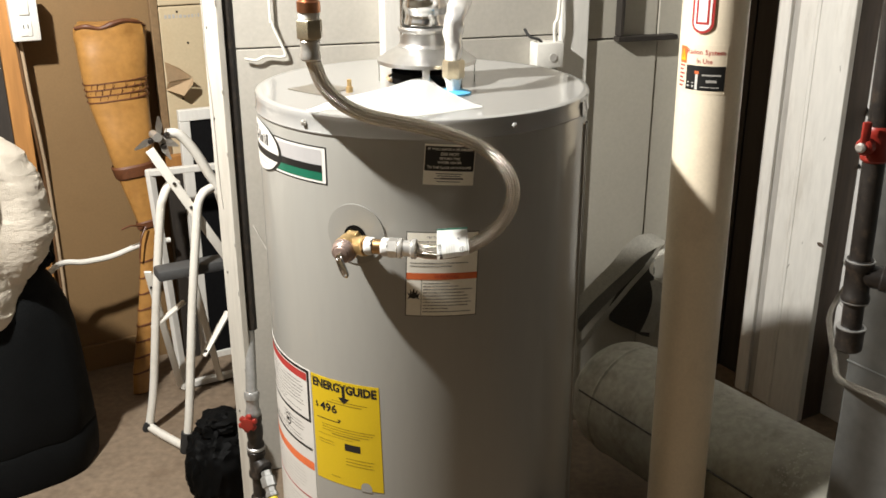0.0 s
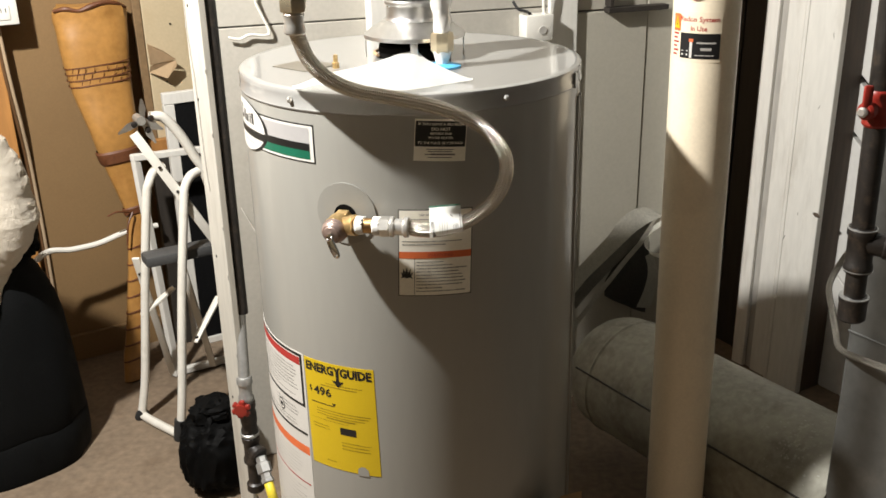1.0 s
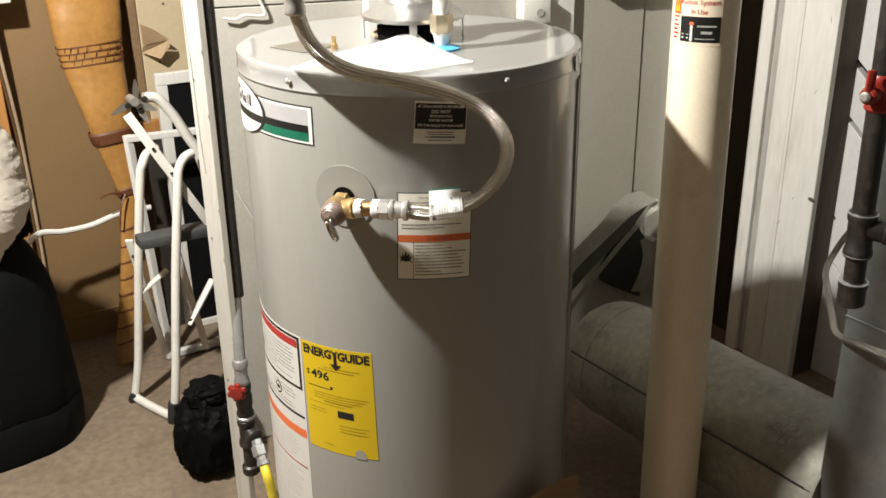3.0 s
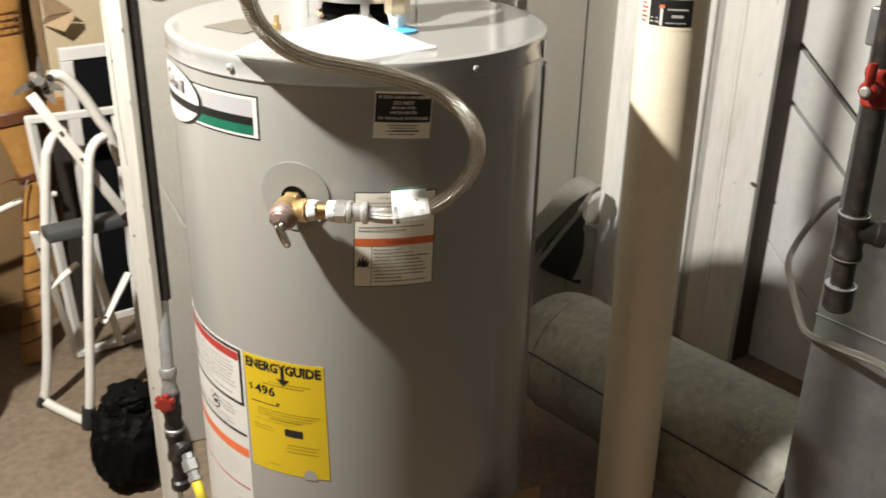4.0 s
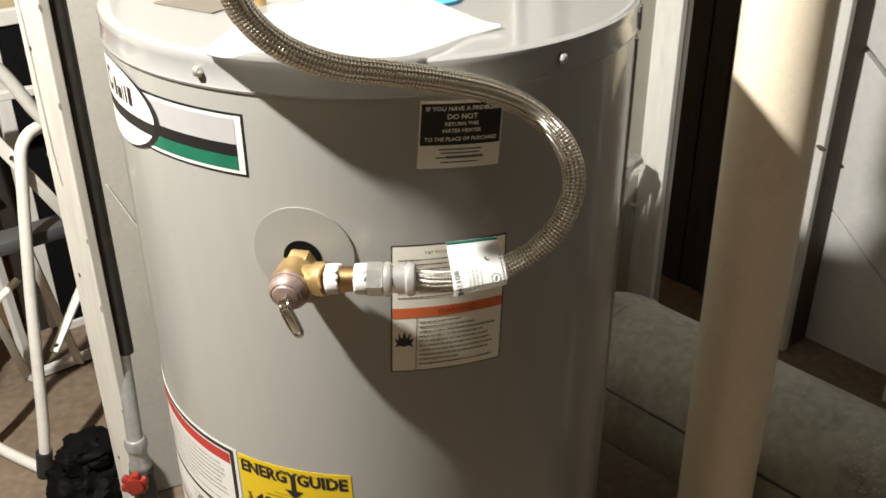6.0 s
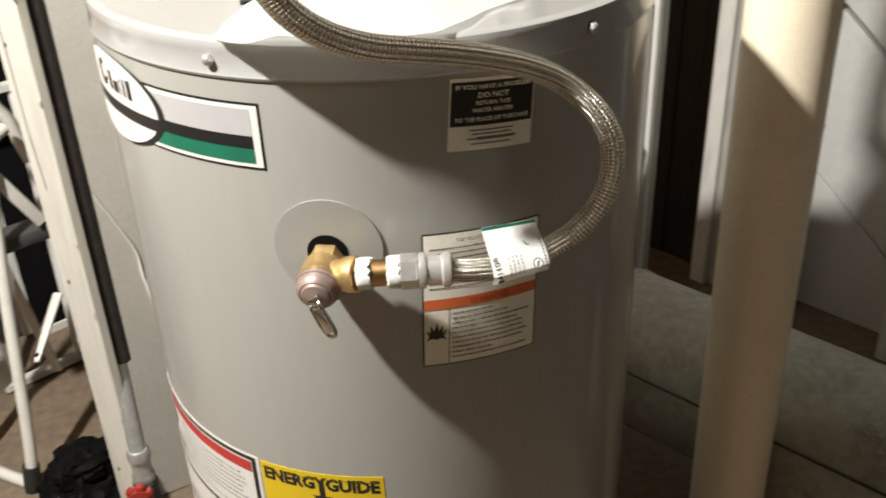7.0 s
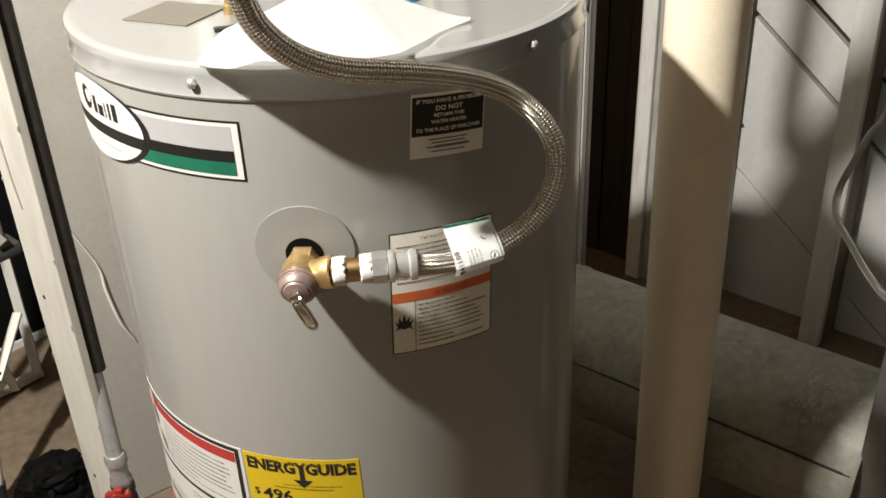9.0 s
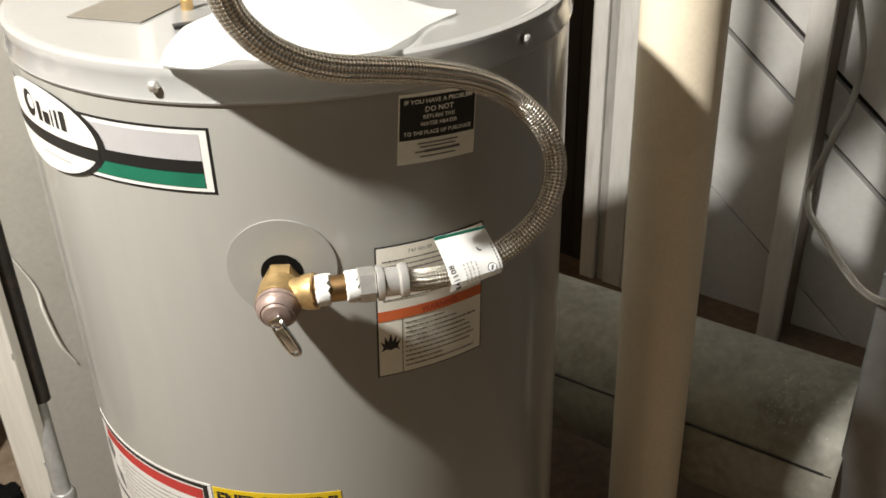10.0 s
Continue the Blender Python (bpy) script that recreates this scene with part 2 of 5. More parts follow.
def spline(pts, steps=8):
    """A smooth line through the points (Catmull-Rom)."""
    p = [Vector(q) for q in pts]
    p = [p[0] * 2 - p[1]] + p + [p[-1] * 2 - p[-2]]
    out = []
    for i in range(1, len(p) - 2):
        a, b, c, d = p[i - 1:i + 3]
        for k in range(steps):
            t = k / steps
            out.append(0.5 * (2 * b + (c - a) * t + (2 * a - 5 * b + 4 * c - d) * t * t + (3 * b - a - 3 * c + d) * t ** 3))
    out.append(p[-2])
    return out


def sweep(path, radius, seg=14, flat=1.0, steps=8, smooth=True, up=None):
    """A tube along a path; radius: one number or one for each point; flat squashes it along its second axis."""
    pts = spline(path, steps) if smooth else [Vector(q) for q in path]
    n = len(pts)
    if isinstance(radius, (int, float)):
        rad = [radius] * n
    else:
        rad = [float(np.interp(k / (n - 1), [j / (len(radius) - 1) for j in range(len(radius))], radius)) for k in range(n)]
    bm = bmesh.new()
    uv = bm.loops.layers.uv.new("UVMap")
    tang = [(pts[min(k + 1, n - 1)] - pts[max(k - 1, 0)]).normalized() for k in range(n)]
    side = Vector(up) if up else (Vector((0, 0, 1)) if abs(tang[0].z) < 0.9 else Vector((1, 0, 0)))
    rings, along, s = [], [], 0.0
    for k in range(n):
        side = (side - tang[k] * side.dot(tang[k])).normalized()
        other = tang[k].cross(side)
        rings.append([bm.verts.new(pts[k] + (side * math.cos(a) + other * math.sin(a) * flat) * rad[k]) for a in (2 * math.pi * j / seg for j in range(seg))])
        s += (pts[k] - pts[k - 1]).length if k else 0
        along.append(s)
    for k in range(n - 1):
        for j in range(seg):
            j2 = (j + 1) % seg
            f = bm.faces.new((rings[k][j], rings[k][j2], rings[k + 1][j2], rings[k + 1][j]))
            for loop, c in zip(f.loops, ((j, k), (j + 1, k), (j + 1, k + 1), (j, k + 1))):
                loop[uv].uv = (c[0] / seg, along[c[1]])
    bm.faces.new(rings[0])
    bm.faces.new(rings[-1])
    return bm


def merge(*bms):
    out = bmesh.new()
    for b in bms:
        me = bpy.data.meshes.new("tmp")
        b.to_mesh(me)
        out.from_mesh(me)
        b.free()
        bpy.data.meshes.remove(me)
    return out


def between(a, b):
    """A pose at a whose z axis points to b."""
    a, b = Vector(a), Vector(b)
    return Matrix.Translation(a) @ (b - a).to_track_quat("Z", "Y").to_matrix().to_4x4()


def rod(a, b, profile, seg=24):
    return lathe(profile, seg, between(a, b))


def hexnut(a, b, r):
    d = (Vector(b) - Vector(a)).length
    return lathe([(r * 0.93, 0), (r, d * 0.08), (r, d * 0.92), (r * 0.93, d)], 6, between(a, b))


def letters(text, height, width=None, bold=0.0):
    """Flat lettering in the built-in font, height and width in metres, its middle at the origin."""
    cu = bpy.data.curves.new("letters", "FONT")
    cu.body, cu.align_x, cu.resolution_u, cu.offset = text, "CENTER", 2, bold
    ob = bpy.data.objects.new("letters", cu)
    scene.collection.objects.link(ob)
    me = bpy.data.meshes.new_from_object(ob.evaluated_get(bpy.context.evaluated_depsgraph_get()))
    bm = bmesh.new()
    bm.from_mesh(me)
    bpy.data.objects.remove(ob)
    bpy.data.meshes.remove(me)
    bpy.data.curves.remove(cu)
    xs, ys = [v.co.x for v in bm.verts], [v.co.y for v in bm.verts]
    sy = height / (max(ys) - min(ys))
    sx = width / (max(xs) - min(xs)) if width else sy
    cx, cy = (max(xs) + min(xs)) / 2, (max(ys) + min(ys)) / 2
    for v in bm.verts:
        v.co = ((v.co.x - cx) * sx, (v.co.y - cy) * sy, 0)
    return bm


def shift(bm, x, y):
    bmesh.ops.translate(bm, vec=(x, y, 0), verts=bm.verts)
    return bm


def flat_rect(x0, y0, x1, y1, n=None):
    bm = bmesh.new()
    n = n or max(1, int(abs(x1 - x0) / 0.008))
    low = [bm.verts.new((x0 + (x1 - x0) * k / n, y0, 0)) for k in range(n + 1)]
    top = [bm.verts.new((x0 + (x1 - x0) * k / n, y1, 0)) for k in range(n + 1)]
    for k in range(n):
        bm.faces.new((low[k], low[k + 1], top[k + 1], top[k]))
    return bm


def flat_poly(points, n=24):
    """A flat outline that may be bent: cut into thin upright strips, for outlines with one span per column."""
    bm = bmesh.new()
    bm.faces.new([bm.verts.new((x, y, 0)) for x, y in points])
    x0, x1 = min(p[0] for p in points), max(p[0] for p in points)
    for k in range(1, n):
        bmesh.ops.bisect_plane(bm, geom=bm.verts[:] + bm.edges[:] + bm.faces[:], plane_co=(x0 + (x1 - x0) * k / n, 0, 0), plane_no=(1, 0, 0))
    return bm


def wrap(bm, axis, radius, az, z, tilt=0.0, lift=0.0004, thick=0.0):
    """Bends a flat shape round an upright cylinder, its origin at the angle az and the height z."""
    if thick:
        geom = bmesh.ops.extrude_face_region(bm, geom=bm.faces[:])
        bmesh.ops.translate(bm, vec=(0, 0, -thick), verts=[v for v in geom["geom"] if isinstance(v, bmesh.types.BMVert)])
    c, s = math.cos(radians(tilt)), math.sin(radians(tilt))
    for v in bm.verts:
        a, h = v.co.x * c - v.co.y * s, v.co.x * s + v.co.y * c
        ang, r = radians(az) + a / radius, radius + lift + v.co.z
        v.co = (axis[0] + r * math.cos(ang), axis[1] + r * math.sin(ang), z + h)
    return bm


ROOM = pose(0, 0, 0, 0, 0, 30)


def at(u, v, z):
    return ROOM @ Vector((u, v, z))


def room_box(name, lo, hi, mat, parent=None, bevel=0.0, label="", smooth=False):
    """A box square with the room, from its two corners (along, across, up)."""
    size = [b - a for a, b in zip(lo, hi)]
    bm = box(size, [(a + b) / 2 for a, b in zip(lo, hi)], bevel, ROOM)
    return part(name, bm, mat, parent, label, smooth)


# ---- setting ----
U0, U1, V0, V1, HIGH = -4.2, 1.94, -4.0, 2.615, 2.4
floor = tagged(part("floor", box((U1 - U0 + 0.4, V1 - V0 + 0.4, 0.1), ((U0 + U1) / 2, (V0 + V1) / 2, -0.05), 0, ROOM), CONCRETE, smooth=False), "bare worn concrete basement floor", "floor", kind="structure")
# unseen ceiling, kept near black to hold down the bounced light
ceiling = tagged(room_box("ceiling", (U0 - 0.2, V0 - 0.2, HIGH), (U1 + 0.2, V1 + 0.2, HIGH + 0.1), CEILING), "unseen basement ceiling, near black to cut bounced light", "ceiling", kind="structure")
wall_north = tagged(room_box("wall_north", (U0 - 0.1, V1, 0), (U1 + 0.1, V1 + 0.1, HIGH), TAN_WALL), "tan painted basement wall", "wall", kind="structure")
# two unseen walls close the room and reflect warm fill onto the heater
wall_south = tagged(room_box("wall_south", (U0 - 0.1, V0 - 0.1, 0), (U1 + 0.1, V0, HIGH), BOUNCE_WALL), "unseen basement wall, coloured to bounce warm fill light", "wall", kind="structure")
wall_west = tagged(room_box("wall_west", (U0 - 0.1, V0, 0), (U0, V1, HIGH), BOUNCE_WALL), "unseen basement wall, coloured to bounce warm fill light", "wall", kind="structure")
baseboard = tagged(room_box("baseboard", (U0, V1 - 0.014, 0), (0.72, V1, 0.075), TAN_WALL), "low tan baseboard along the wall", "baseboard", kind="structure")

# partition behind the heater: wide planks, a little out of square with the room
PANEL = pose(-0.424, 1.915, 0, 0, 0, 17.25)


def panel_box(name, lo, hi, mat, parent=None, bevel=0.0, label="", smooth=False):
    """A box square with the partition: along it, behind its face, up."""
    size = [b - a for a, b in zip(lo, hi)]
    return part(name, box(size, [(a + b) / 2 for a, b in zip(lo, hi)], bevel, PANEL), mat, parent, label, smooth)


partition = tagged(new("wall_partition"), "pale grey plank partition behind the water heater", "wall", kind="structure")
edges = [0.0, 0.980, 1.46, 1.94, HIGH]
for a, b in zip(edges, edges[1:]):
    panel_box("plank", (0.0, 0.0, a + 0.0015), (0.760, 0.02, b - 0.0015), PLANK_GREY, partition, 0.0015)
panel_box("sheet", (0.762, -0.002, 0), (0.954, 0.02, 0.962), PANEL_GREY, partition, 0.0015)
panel_box("sheet", (0.762, 0.004, 0.966), (0.954, 0.02, HIGH), PANEL_GREY, partition, 0.0015)
panel_box("sheet", (0.957, 0.001, 0), (1.036, 0.016, HIGH), PANEL_GREY, partition, 0.0015)
panel_box("backing", (0.003, 0.021, 0), (0.990, 0.04, HIGH), DARK_WOOD_GAP_SHADE, partition)
# east wall: diagonal sheathing boards behind upright studs
wall_east = tagged(new("wall_east"), "whitewashed diagonal sheathing boards nailed behind studs", "wall", kind="structure")
room_box("backing", (U1 + 0.022, V0, 0), (U1 + 0.1, V1, HIGH), DARK_WOOD_GAP_SHADE, wall_east)


def diagonal_boards():
    """Boards that climb towards the far end, each clipped to the wall's face; joints of uneven width."""
    joints = [(-1.9, 0.004), (-1.62, 0.004), (-1.33, 0.003), (-1.05, 0.004), (-0.78, 0.003), (-0.52, 0.004), (-0.27, 0.003), (0.0, 0.010), (0.1013, 0.014), (0.36, 0.004), (0.62, 0.004), (0.90, 0.006), (1.15, 0.004), (1.4, 0.004), (1.7, 0.004), (2.0, 0.004), (2.3, 0.004)]
    for (a, ga), (b, gb) in zip(joints, joints[1:]):
        wide = b - a - (ga + gb) / 2
        bm = box((0.02, 9.0, wide), (0, 0, (a + ga / 2 + b - gb / 2) / 2), 0.002)
        bm.transform(ROOM @ pose(U1 + 0.010, 1.30, 0.588) @ pose(0, 0, 0, 38.7, 0, 0))
        for co, no in (((0, 0, 0), (0, 0, -1)), ((0, 0, HIGH), (0, 0, 1)), (at(0, V0, 0), ROOM.to_3x3() @ Vector((0, -1, 0))), (at(0, V1, 0), ROOM.to_3x3() @ Vector((0, 1, 0)))):
            bmesh.ops.bisect_plane(bm, geom=bm.verts[:] + bm.edges[:] + bm.faces[:], plane_co=co, plane_no=no, clear_outer=True)
            bmesh.ops.holes_fill(bm, edges=bm.edges[:])
        if len(bm.faces):
            part("board", bm, BOARD_WHITE, wall_east, smooth=False)
        else:
            bm.free()


diagonal_boards()

# ---- studs ----
STUD = 1.85


def stud(v0, v1, faces, label, u0=STUD, core=BROWN_WOOD):
    """An upright of bare brown wood with painted facing boards: (v0, v1, set back, material)."""
    ob = thing("wall_stud", label, "stud", None, "wall studs")
    room_box("core", (u0 + 0.019, v0 + 0.001, 0.0), (U1 - 0.001, v1 - 0.001, HIGH), core, ob, 0.001, "bare brown timber core")
    for a, b, back, mat in faces:
        room_box("face_board", (u0 + back, a, 0.0), (u0 + 0.0185, b, HIGH), mat, ob, 0.0025)
    return ob


wide = stud(1.395, 1.50, [(1.395, 1.4875, 0.0, WHITE_WOOD), (1.489, 1.50, 0.001, WHITE_WOOD)], "wide whitewashed upright stud with scuffs and bare sides")
stud(1.503, 1.612, [(1.503, 1.5515, 0.006, WHITE_WOOD), (1.552, 1.574, 0.013, GROOVE), (1.5745, 1.612, 0.003, WHITE_WOOD)], "whitewashed stud with a grey groove beside a wide one")
stud(1.122, 1.168, [(1.122, 1.168, 0.0, WHITE_WOOD)], "narrow whitewashed stud near the sheet metal plenum", STUD, GREY_BROWN)
corner = thing("corner_post", "whitewashed upright board at the end of the plank partition", "post")
room_box("board", (1.600, 1.583, 0.0), (1.616, 1.646, HIGH), WHITE_WOOD, corner, 0.002)
room_box("backing_strip", (1.617, 1.584, 0.0), (1.635, 1.640, HIGH), GROOVE, corner, 0.002, "grey strip behind the board")
# near-black boards stand in for the shade inside the deep recess
filler = thing("gap_shade_boards", "near-black boards added for the shade in the gap behind the partition", "boarding")
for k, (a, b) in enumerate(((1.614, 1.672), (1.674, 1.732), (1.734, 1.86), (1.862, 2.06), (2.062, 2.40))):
    room_box("board", (1.915 + 0.003 * (k % 2), a, 0), (U1 - 0.001, b, HIGH), DARK_WOOD_GAP_SHADE, filler, 0.0015)
# split knot on the edge of the wide stud, and its scuffs
knot = lathe([(0.0, 0.0022), (0.0045, 0.0018), (0.0075, 0)], 9)
for v in knot.verts:
    v.co.x, v.co.y = v.co.x * (1.5 + 0.3 * noise.noise(v.co * 300)), v.co.y * 0.75
knot.transform(ROOM @ pose(STUD, 1.400, 0.482) @ pose(0, 0, 0, 0, -90, 0) @ pose(0, 0, 0, 0, 0, 80))
part("knot", knot, BROWN_WOOD, wide, "small split knot at the edge")
rnd = random.Random(31)
for v, z, tall in ((1.43, 0.735, 0.010), (1.484, 0.40, 0.014), (1.452, 0.47, 0.008), (1.415, 0.90, 0.012)):
    smear = lathe([(0.0, 0.0006), (0.5, 0.0004), (1.0, 0.0)], 9)
    for p in smear.verts:
        p.co.x *= tall * (0.6 + 0.5 * noise.noise(p.co * 3 + Vector((v, z, 0)) * 40))
        p.co.y *= 0.0022 * (0.8 + noise.noise(p.co * 2 + Vector((z, v, 1)) * 50))
    smear.transform(ROOM @ pose(STUD, v, z) @ pose(0, 0, 0, 0, -90, 0) @ pose(0, 0, 0, 0, 0, rnd.uniform(-30, 30)))
    part("scuff", smear, GROOVE, wide)
POST_TOP = 1.26
post = thing("door_post", "white painted upright board with chipped edges", "post")
room_box("board", (0.470, 1.546, 0), (0.4815, 1.628, POST_TOP), POST_PAINT, post, 0.0015)
for k in range(14):
    z = 0.25 + 0.085 * k + 0.03 * rnd.random()
    v = 1.5475 if k % 3 else 1.6262
    room_box("chip", (0.4694, v - 0.0012 - 0.001 * rnd.random(), z), (0.4712, v + 0.0012, z + 0.003 + 0.006 * rnd.random()), GROOVE, post)
for z in (0.33, 0.62, 0.905, 1.06):
    part("nail_head", lathe([(0.0026, 0), (0.0026, 0.0008), (0.0, 0.001)], 10, ROOM @ pose(0.4700, 1.603, z) @ pose(0, 0, 0, 0, -90, 0)), IRON, post)
part("thin_wire", sweep([at(0.4685, 1.615, POST_TOP - 0.004), at(0.4685, 1.612, 1.2), at(0.4685, 1.618, 1.02), at(0.4685, 1.606, 0.93), at(0.4685, 1.600, 0.80), at(0.4685, 1.592, 0.745)], 0.0008, 6), GROOVE, post, "thin wire tacked down the board")
tagged(panel_box("wall_stud", (0.306, -0.045, 0.0), (0.345, -0.001, HIGH), WHITE_WOOD, None, 0.003), "white painted stud behind the flue", "stud", "partition studs")
tagged(panel_box("wall_stud", (0.709, -0.016, 0.0), (0.776, -0.001, HIGH), WHITE_WOOD, None, 0.003), "white painted stud beside the outlet box", "stud", "partition studs")
tagged(panel_box("shelf_edge", (0.844, -0.028, 0.961), (0.992, -0.0025, 0.972), DARK_WOOD_GAP_SHADE, None, 0.001), "thin dark ledge on the plank partition", "ledge")
tagged(panel_box("shelf_bracket", (0.849, -0.024, 0.973), (0.858, 0.003, 1.10), DARK_WOOD_GAP_SHADE, None, 0.001), "dark upright strip above the ledge", "ledge")

# ---- water heater ----
HX, HY, HR, HZ = -0.0314, 1.4860, 0.2568, 0.9895
AXIS = (HX, HY)
heater = thing("water_heater", "grey enamelled gas water heater with warning labels, standing on the concrete", "water heater", pose(0, 0, 0))
part("jacket", lathe([(HR - 0.004, 0.03), (HR, 0.034), (HR, HZ - 0.0270)], 128, pose(HX, HY, 0), caps=True), ENAMEL, heater)
part("base_ring", lathe([(HR - 0.012, 0.0), (HR + 0.003, 0.0), (HR + 0.003, 0.026), (HR - 0.012, 0.029)], 96, pose(HX, HY, 0)), ENAMEL, heater, "folded sheet base ring")
part("top_pan", lathe([(HR - 0.001, HZ - 0.0278), (HR + 0.0016, HZ - 0.0270), (HR + 0.0024, HZ - 0.0250), (HR + 0.0014, HZ - 0.0228), (HR + 0.0012, HZ - 0.0080), (HR + 0.0018, HZ - 0.0045), (HR + 0.0006, HZ - 0.0005), (HR - 0.003, HZ + 0.0012), (HR - 0.010, HZ + 0.0008), (HR - 0.016, HZ), (0, HZ)], 128, pose(HX, HY, 0), caps=False), ENAMEL_TOP, heater, "pressed steel top pan with a rolled edge")
for da in (0.0, 4.2):
    part("seam", wrap(flat_rect(-0.003, 0.03, 0.003, HZ - 0.045, 2), AXIS, HR, -18 + da, 0, 0, 0.0030, 0.0030), ENAMEL, heater, "raised upright jacket seam")
part("lap_joint", wrap(flat_rect(-0.006, -0.016, 0.004, 0.006, 3), AXIS, HR, -24, HZ - 0.012, 4, 0.0042, 0.0022), ENAMEL_TOP, heater, "folded lap joint of the top pan")
for az in (-127.6, -60.5, 10, 80, 150):
    a = radians(az)
    c = Vector((HX + (HR + 0.002) * math.cos(a), HY + (HR + 0.002) * math.sin(a), HZ - 0.0140))
    part("screw", rod(c, c + Vector((math.cos(a), math.sin(a), 0)), [(0.0048, 0), (0.0048, 0.0015), (0.0038, 0.0034), (0.0022, 0.0045), (0, 0.0048)], 6), STEEL if az < -100 else ENAMEL_TOP, heater, "small sheet screw")


def label_plate(name, x, y, w, h, mat, az, z, tilt, lift, parent, label=""):
    return part(name, wrap(flat_rect(x - w / 2, y - h / 2, x + w / 2, y + h / 2), AXIS, HR, az, z, tilt, lift, 0.0004), mat, parent, label)


def print_on(name, bm, mat, az, z, tilt, lift, parent):
    return part(name, wrap(bm, AXIS, HR, az, z, tilt, lift), mat, parent)


def bars(rows, mat, az, z, tilt, lift, parent, name="small_print"):
    """Lines of small print as plain bars: (x0, x1, y, height)."""
    ob = print_on(name, merge(*[flat_rect(x0, y - h / 2, x1, y + h / 2) for x0, x1, y, h in rows]), mat, az, z, tilt, lift, parent)
    ob["kind"] = "stuff"
    return ob


def lines(x0, x1, top, count, pitch, height, seed):
    rnd = random.Random(seed)
    out = []
    for k in range(count):
        end = x1 - (x1 - x0) * (rnd.random() * 0.12 if rnd.random() < 0.7 else rnd.random() * 0.5)
        x = x0
        while x < end:
            w = rnd.uniform(0.0018, 0.0060)
            out.append((x, min(x + w, end), top - k * pitch, height * rnd.uniform(0.75, 1.15)))
            x += w + 0.0007
    return out


def arc_label(az0, az1):
    return radians(az1 - az0) * HR


# shallow dents in the jacket
for az, z, r in ((-71.0, 0.484, 0.011), (-64.0, 0.60, 0.009)):
    a = radians(az)
    c = Vector((HX + (HR - 0.0002) * math.cos(a), HY + (HR - 0.0002) * math.sin(a), z))
    part("dent", rod(c, c + Vector((math.cos(a), math.sin(a), 0)), [(r, 0), (r * 0.8, 0.0003), (r * 0.45, 0.00048), (0, 0.0005)], 20), ENAMEL, heater)

# yellow energy label
EA, EZ, ET = -117.4, 0.4985, 1.2
eg = label_plate("energy_label", 0, 0, 0.1215, 0.181, YELLOW, EA, EZ, ET, 0.0005, heater, "bright yellow energy cost label with black print")
print_on("lettering", shift(letters("ENERGYGUIDE", 0.0155, 0.114, 0.045), 0.0, 0.0785), INK, EA, EZ, ET, 0.0008, eg)
print_on("arrow", shift(merge(flat_rect(-0.0026, -0.012, 0.0026, 0.006), flat_poly([(-0.010, -0.011), (0.0, -0.021), (0.010, -0.011)], 4)), 0.002, 0.0745), INK, EA, EZ, ET, 0.0009, eg)
print_on("lettering", shift(letters("$", 0.0105), -0.051, 0.0405), INK, EA, EZ, ET, 0.0008, eg)
print_on("lettering", shift(letters("496", 0.0150, 0.033, 0.025), -0.028, 0.0405), INK, EA, EZ, ET, 0.0008, eg)
print_on("scale_line", shift(merge(flat_rect(-0.052, 0.0065, -0.008, 0.0078), flat_poly([(-0.012, 0.012), (-0.005, 0.012), (-0.0085, 0.0065)], 2)), 0, 0.012), INK, EA, EZ, ET, 0.0008, eg)
print_on("rating_box", flat_rect(-0.001, -0.0265, 0.026, -0.0145), INK, EA, EZ, ET, 0.0008, eg)
bars([(-0.030, 0.032, 0.0515, 0.0016)] + lines(-0.02, 0.045, 0.056, 1, 0.004, 0.0012, 3), INK_OCHRE, EA, EZ, ET, 0.0008, eg)
bars(lines(-0.042, 0.052, 0.010, 3, 0.0045, 0.0013, 4) + lines(-0.052, -0.018, -0.018, 2, 0.005, 0.0012, 5) + lines(-0.052, 0.06, -0.008, 1, 0.005, 0.0008, 6) + lines(0.0, 0.05, -0.040, 3, 0.0055, 0.0012, 7) + lines(-0.03, -0.010, -0.078, 1, 0.005, 0.0014, 8) + lines(-0.06, 0.06, 0.084, 1, 0.005, 0.0008, 9), INK_OCHRE, EA, EZ, ET, 0.0008, eg)
bars([(-0.024, 0.026, -0.0030, 0.0022)], INK_OCHRE, EA, EZ, ET, 0.0008, eg)
print_on("notch", flat_poly([(0.024, -0.0932)] + [(0.033 - 0.009 * math.cos(a), -0.086 + 0.009 * math.sin(a)) for a in (math.pi * k / 8 for k in range(9))] + [(0.042, -0.0932)], 8), ENAMEL, EA, EZ, ET, 0.0008, eg)

# tall white warning label beside it
WA, WZ, WT = -152.4, 0.4465, 0.0
WW = arc_label(-173, -131.7)
warn = label_plate("warning_label", 0, -0.075, WW, 0.435, PAPER_WHITE, WA, WZ, WT, 0.0004, heater, "tall white safety label with red and black bands")
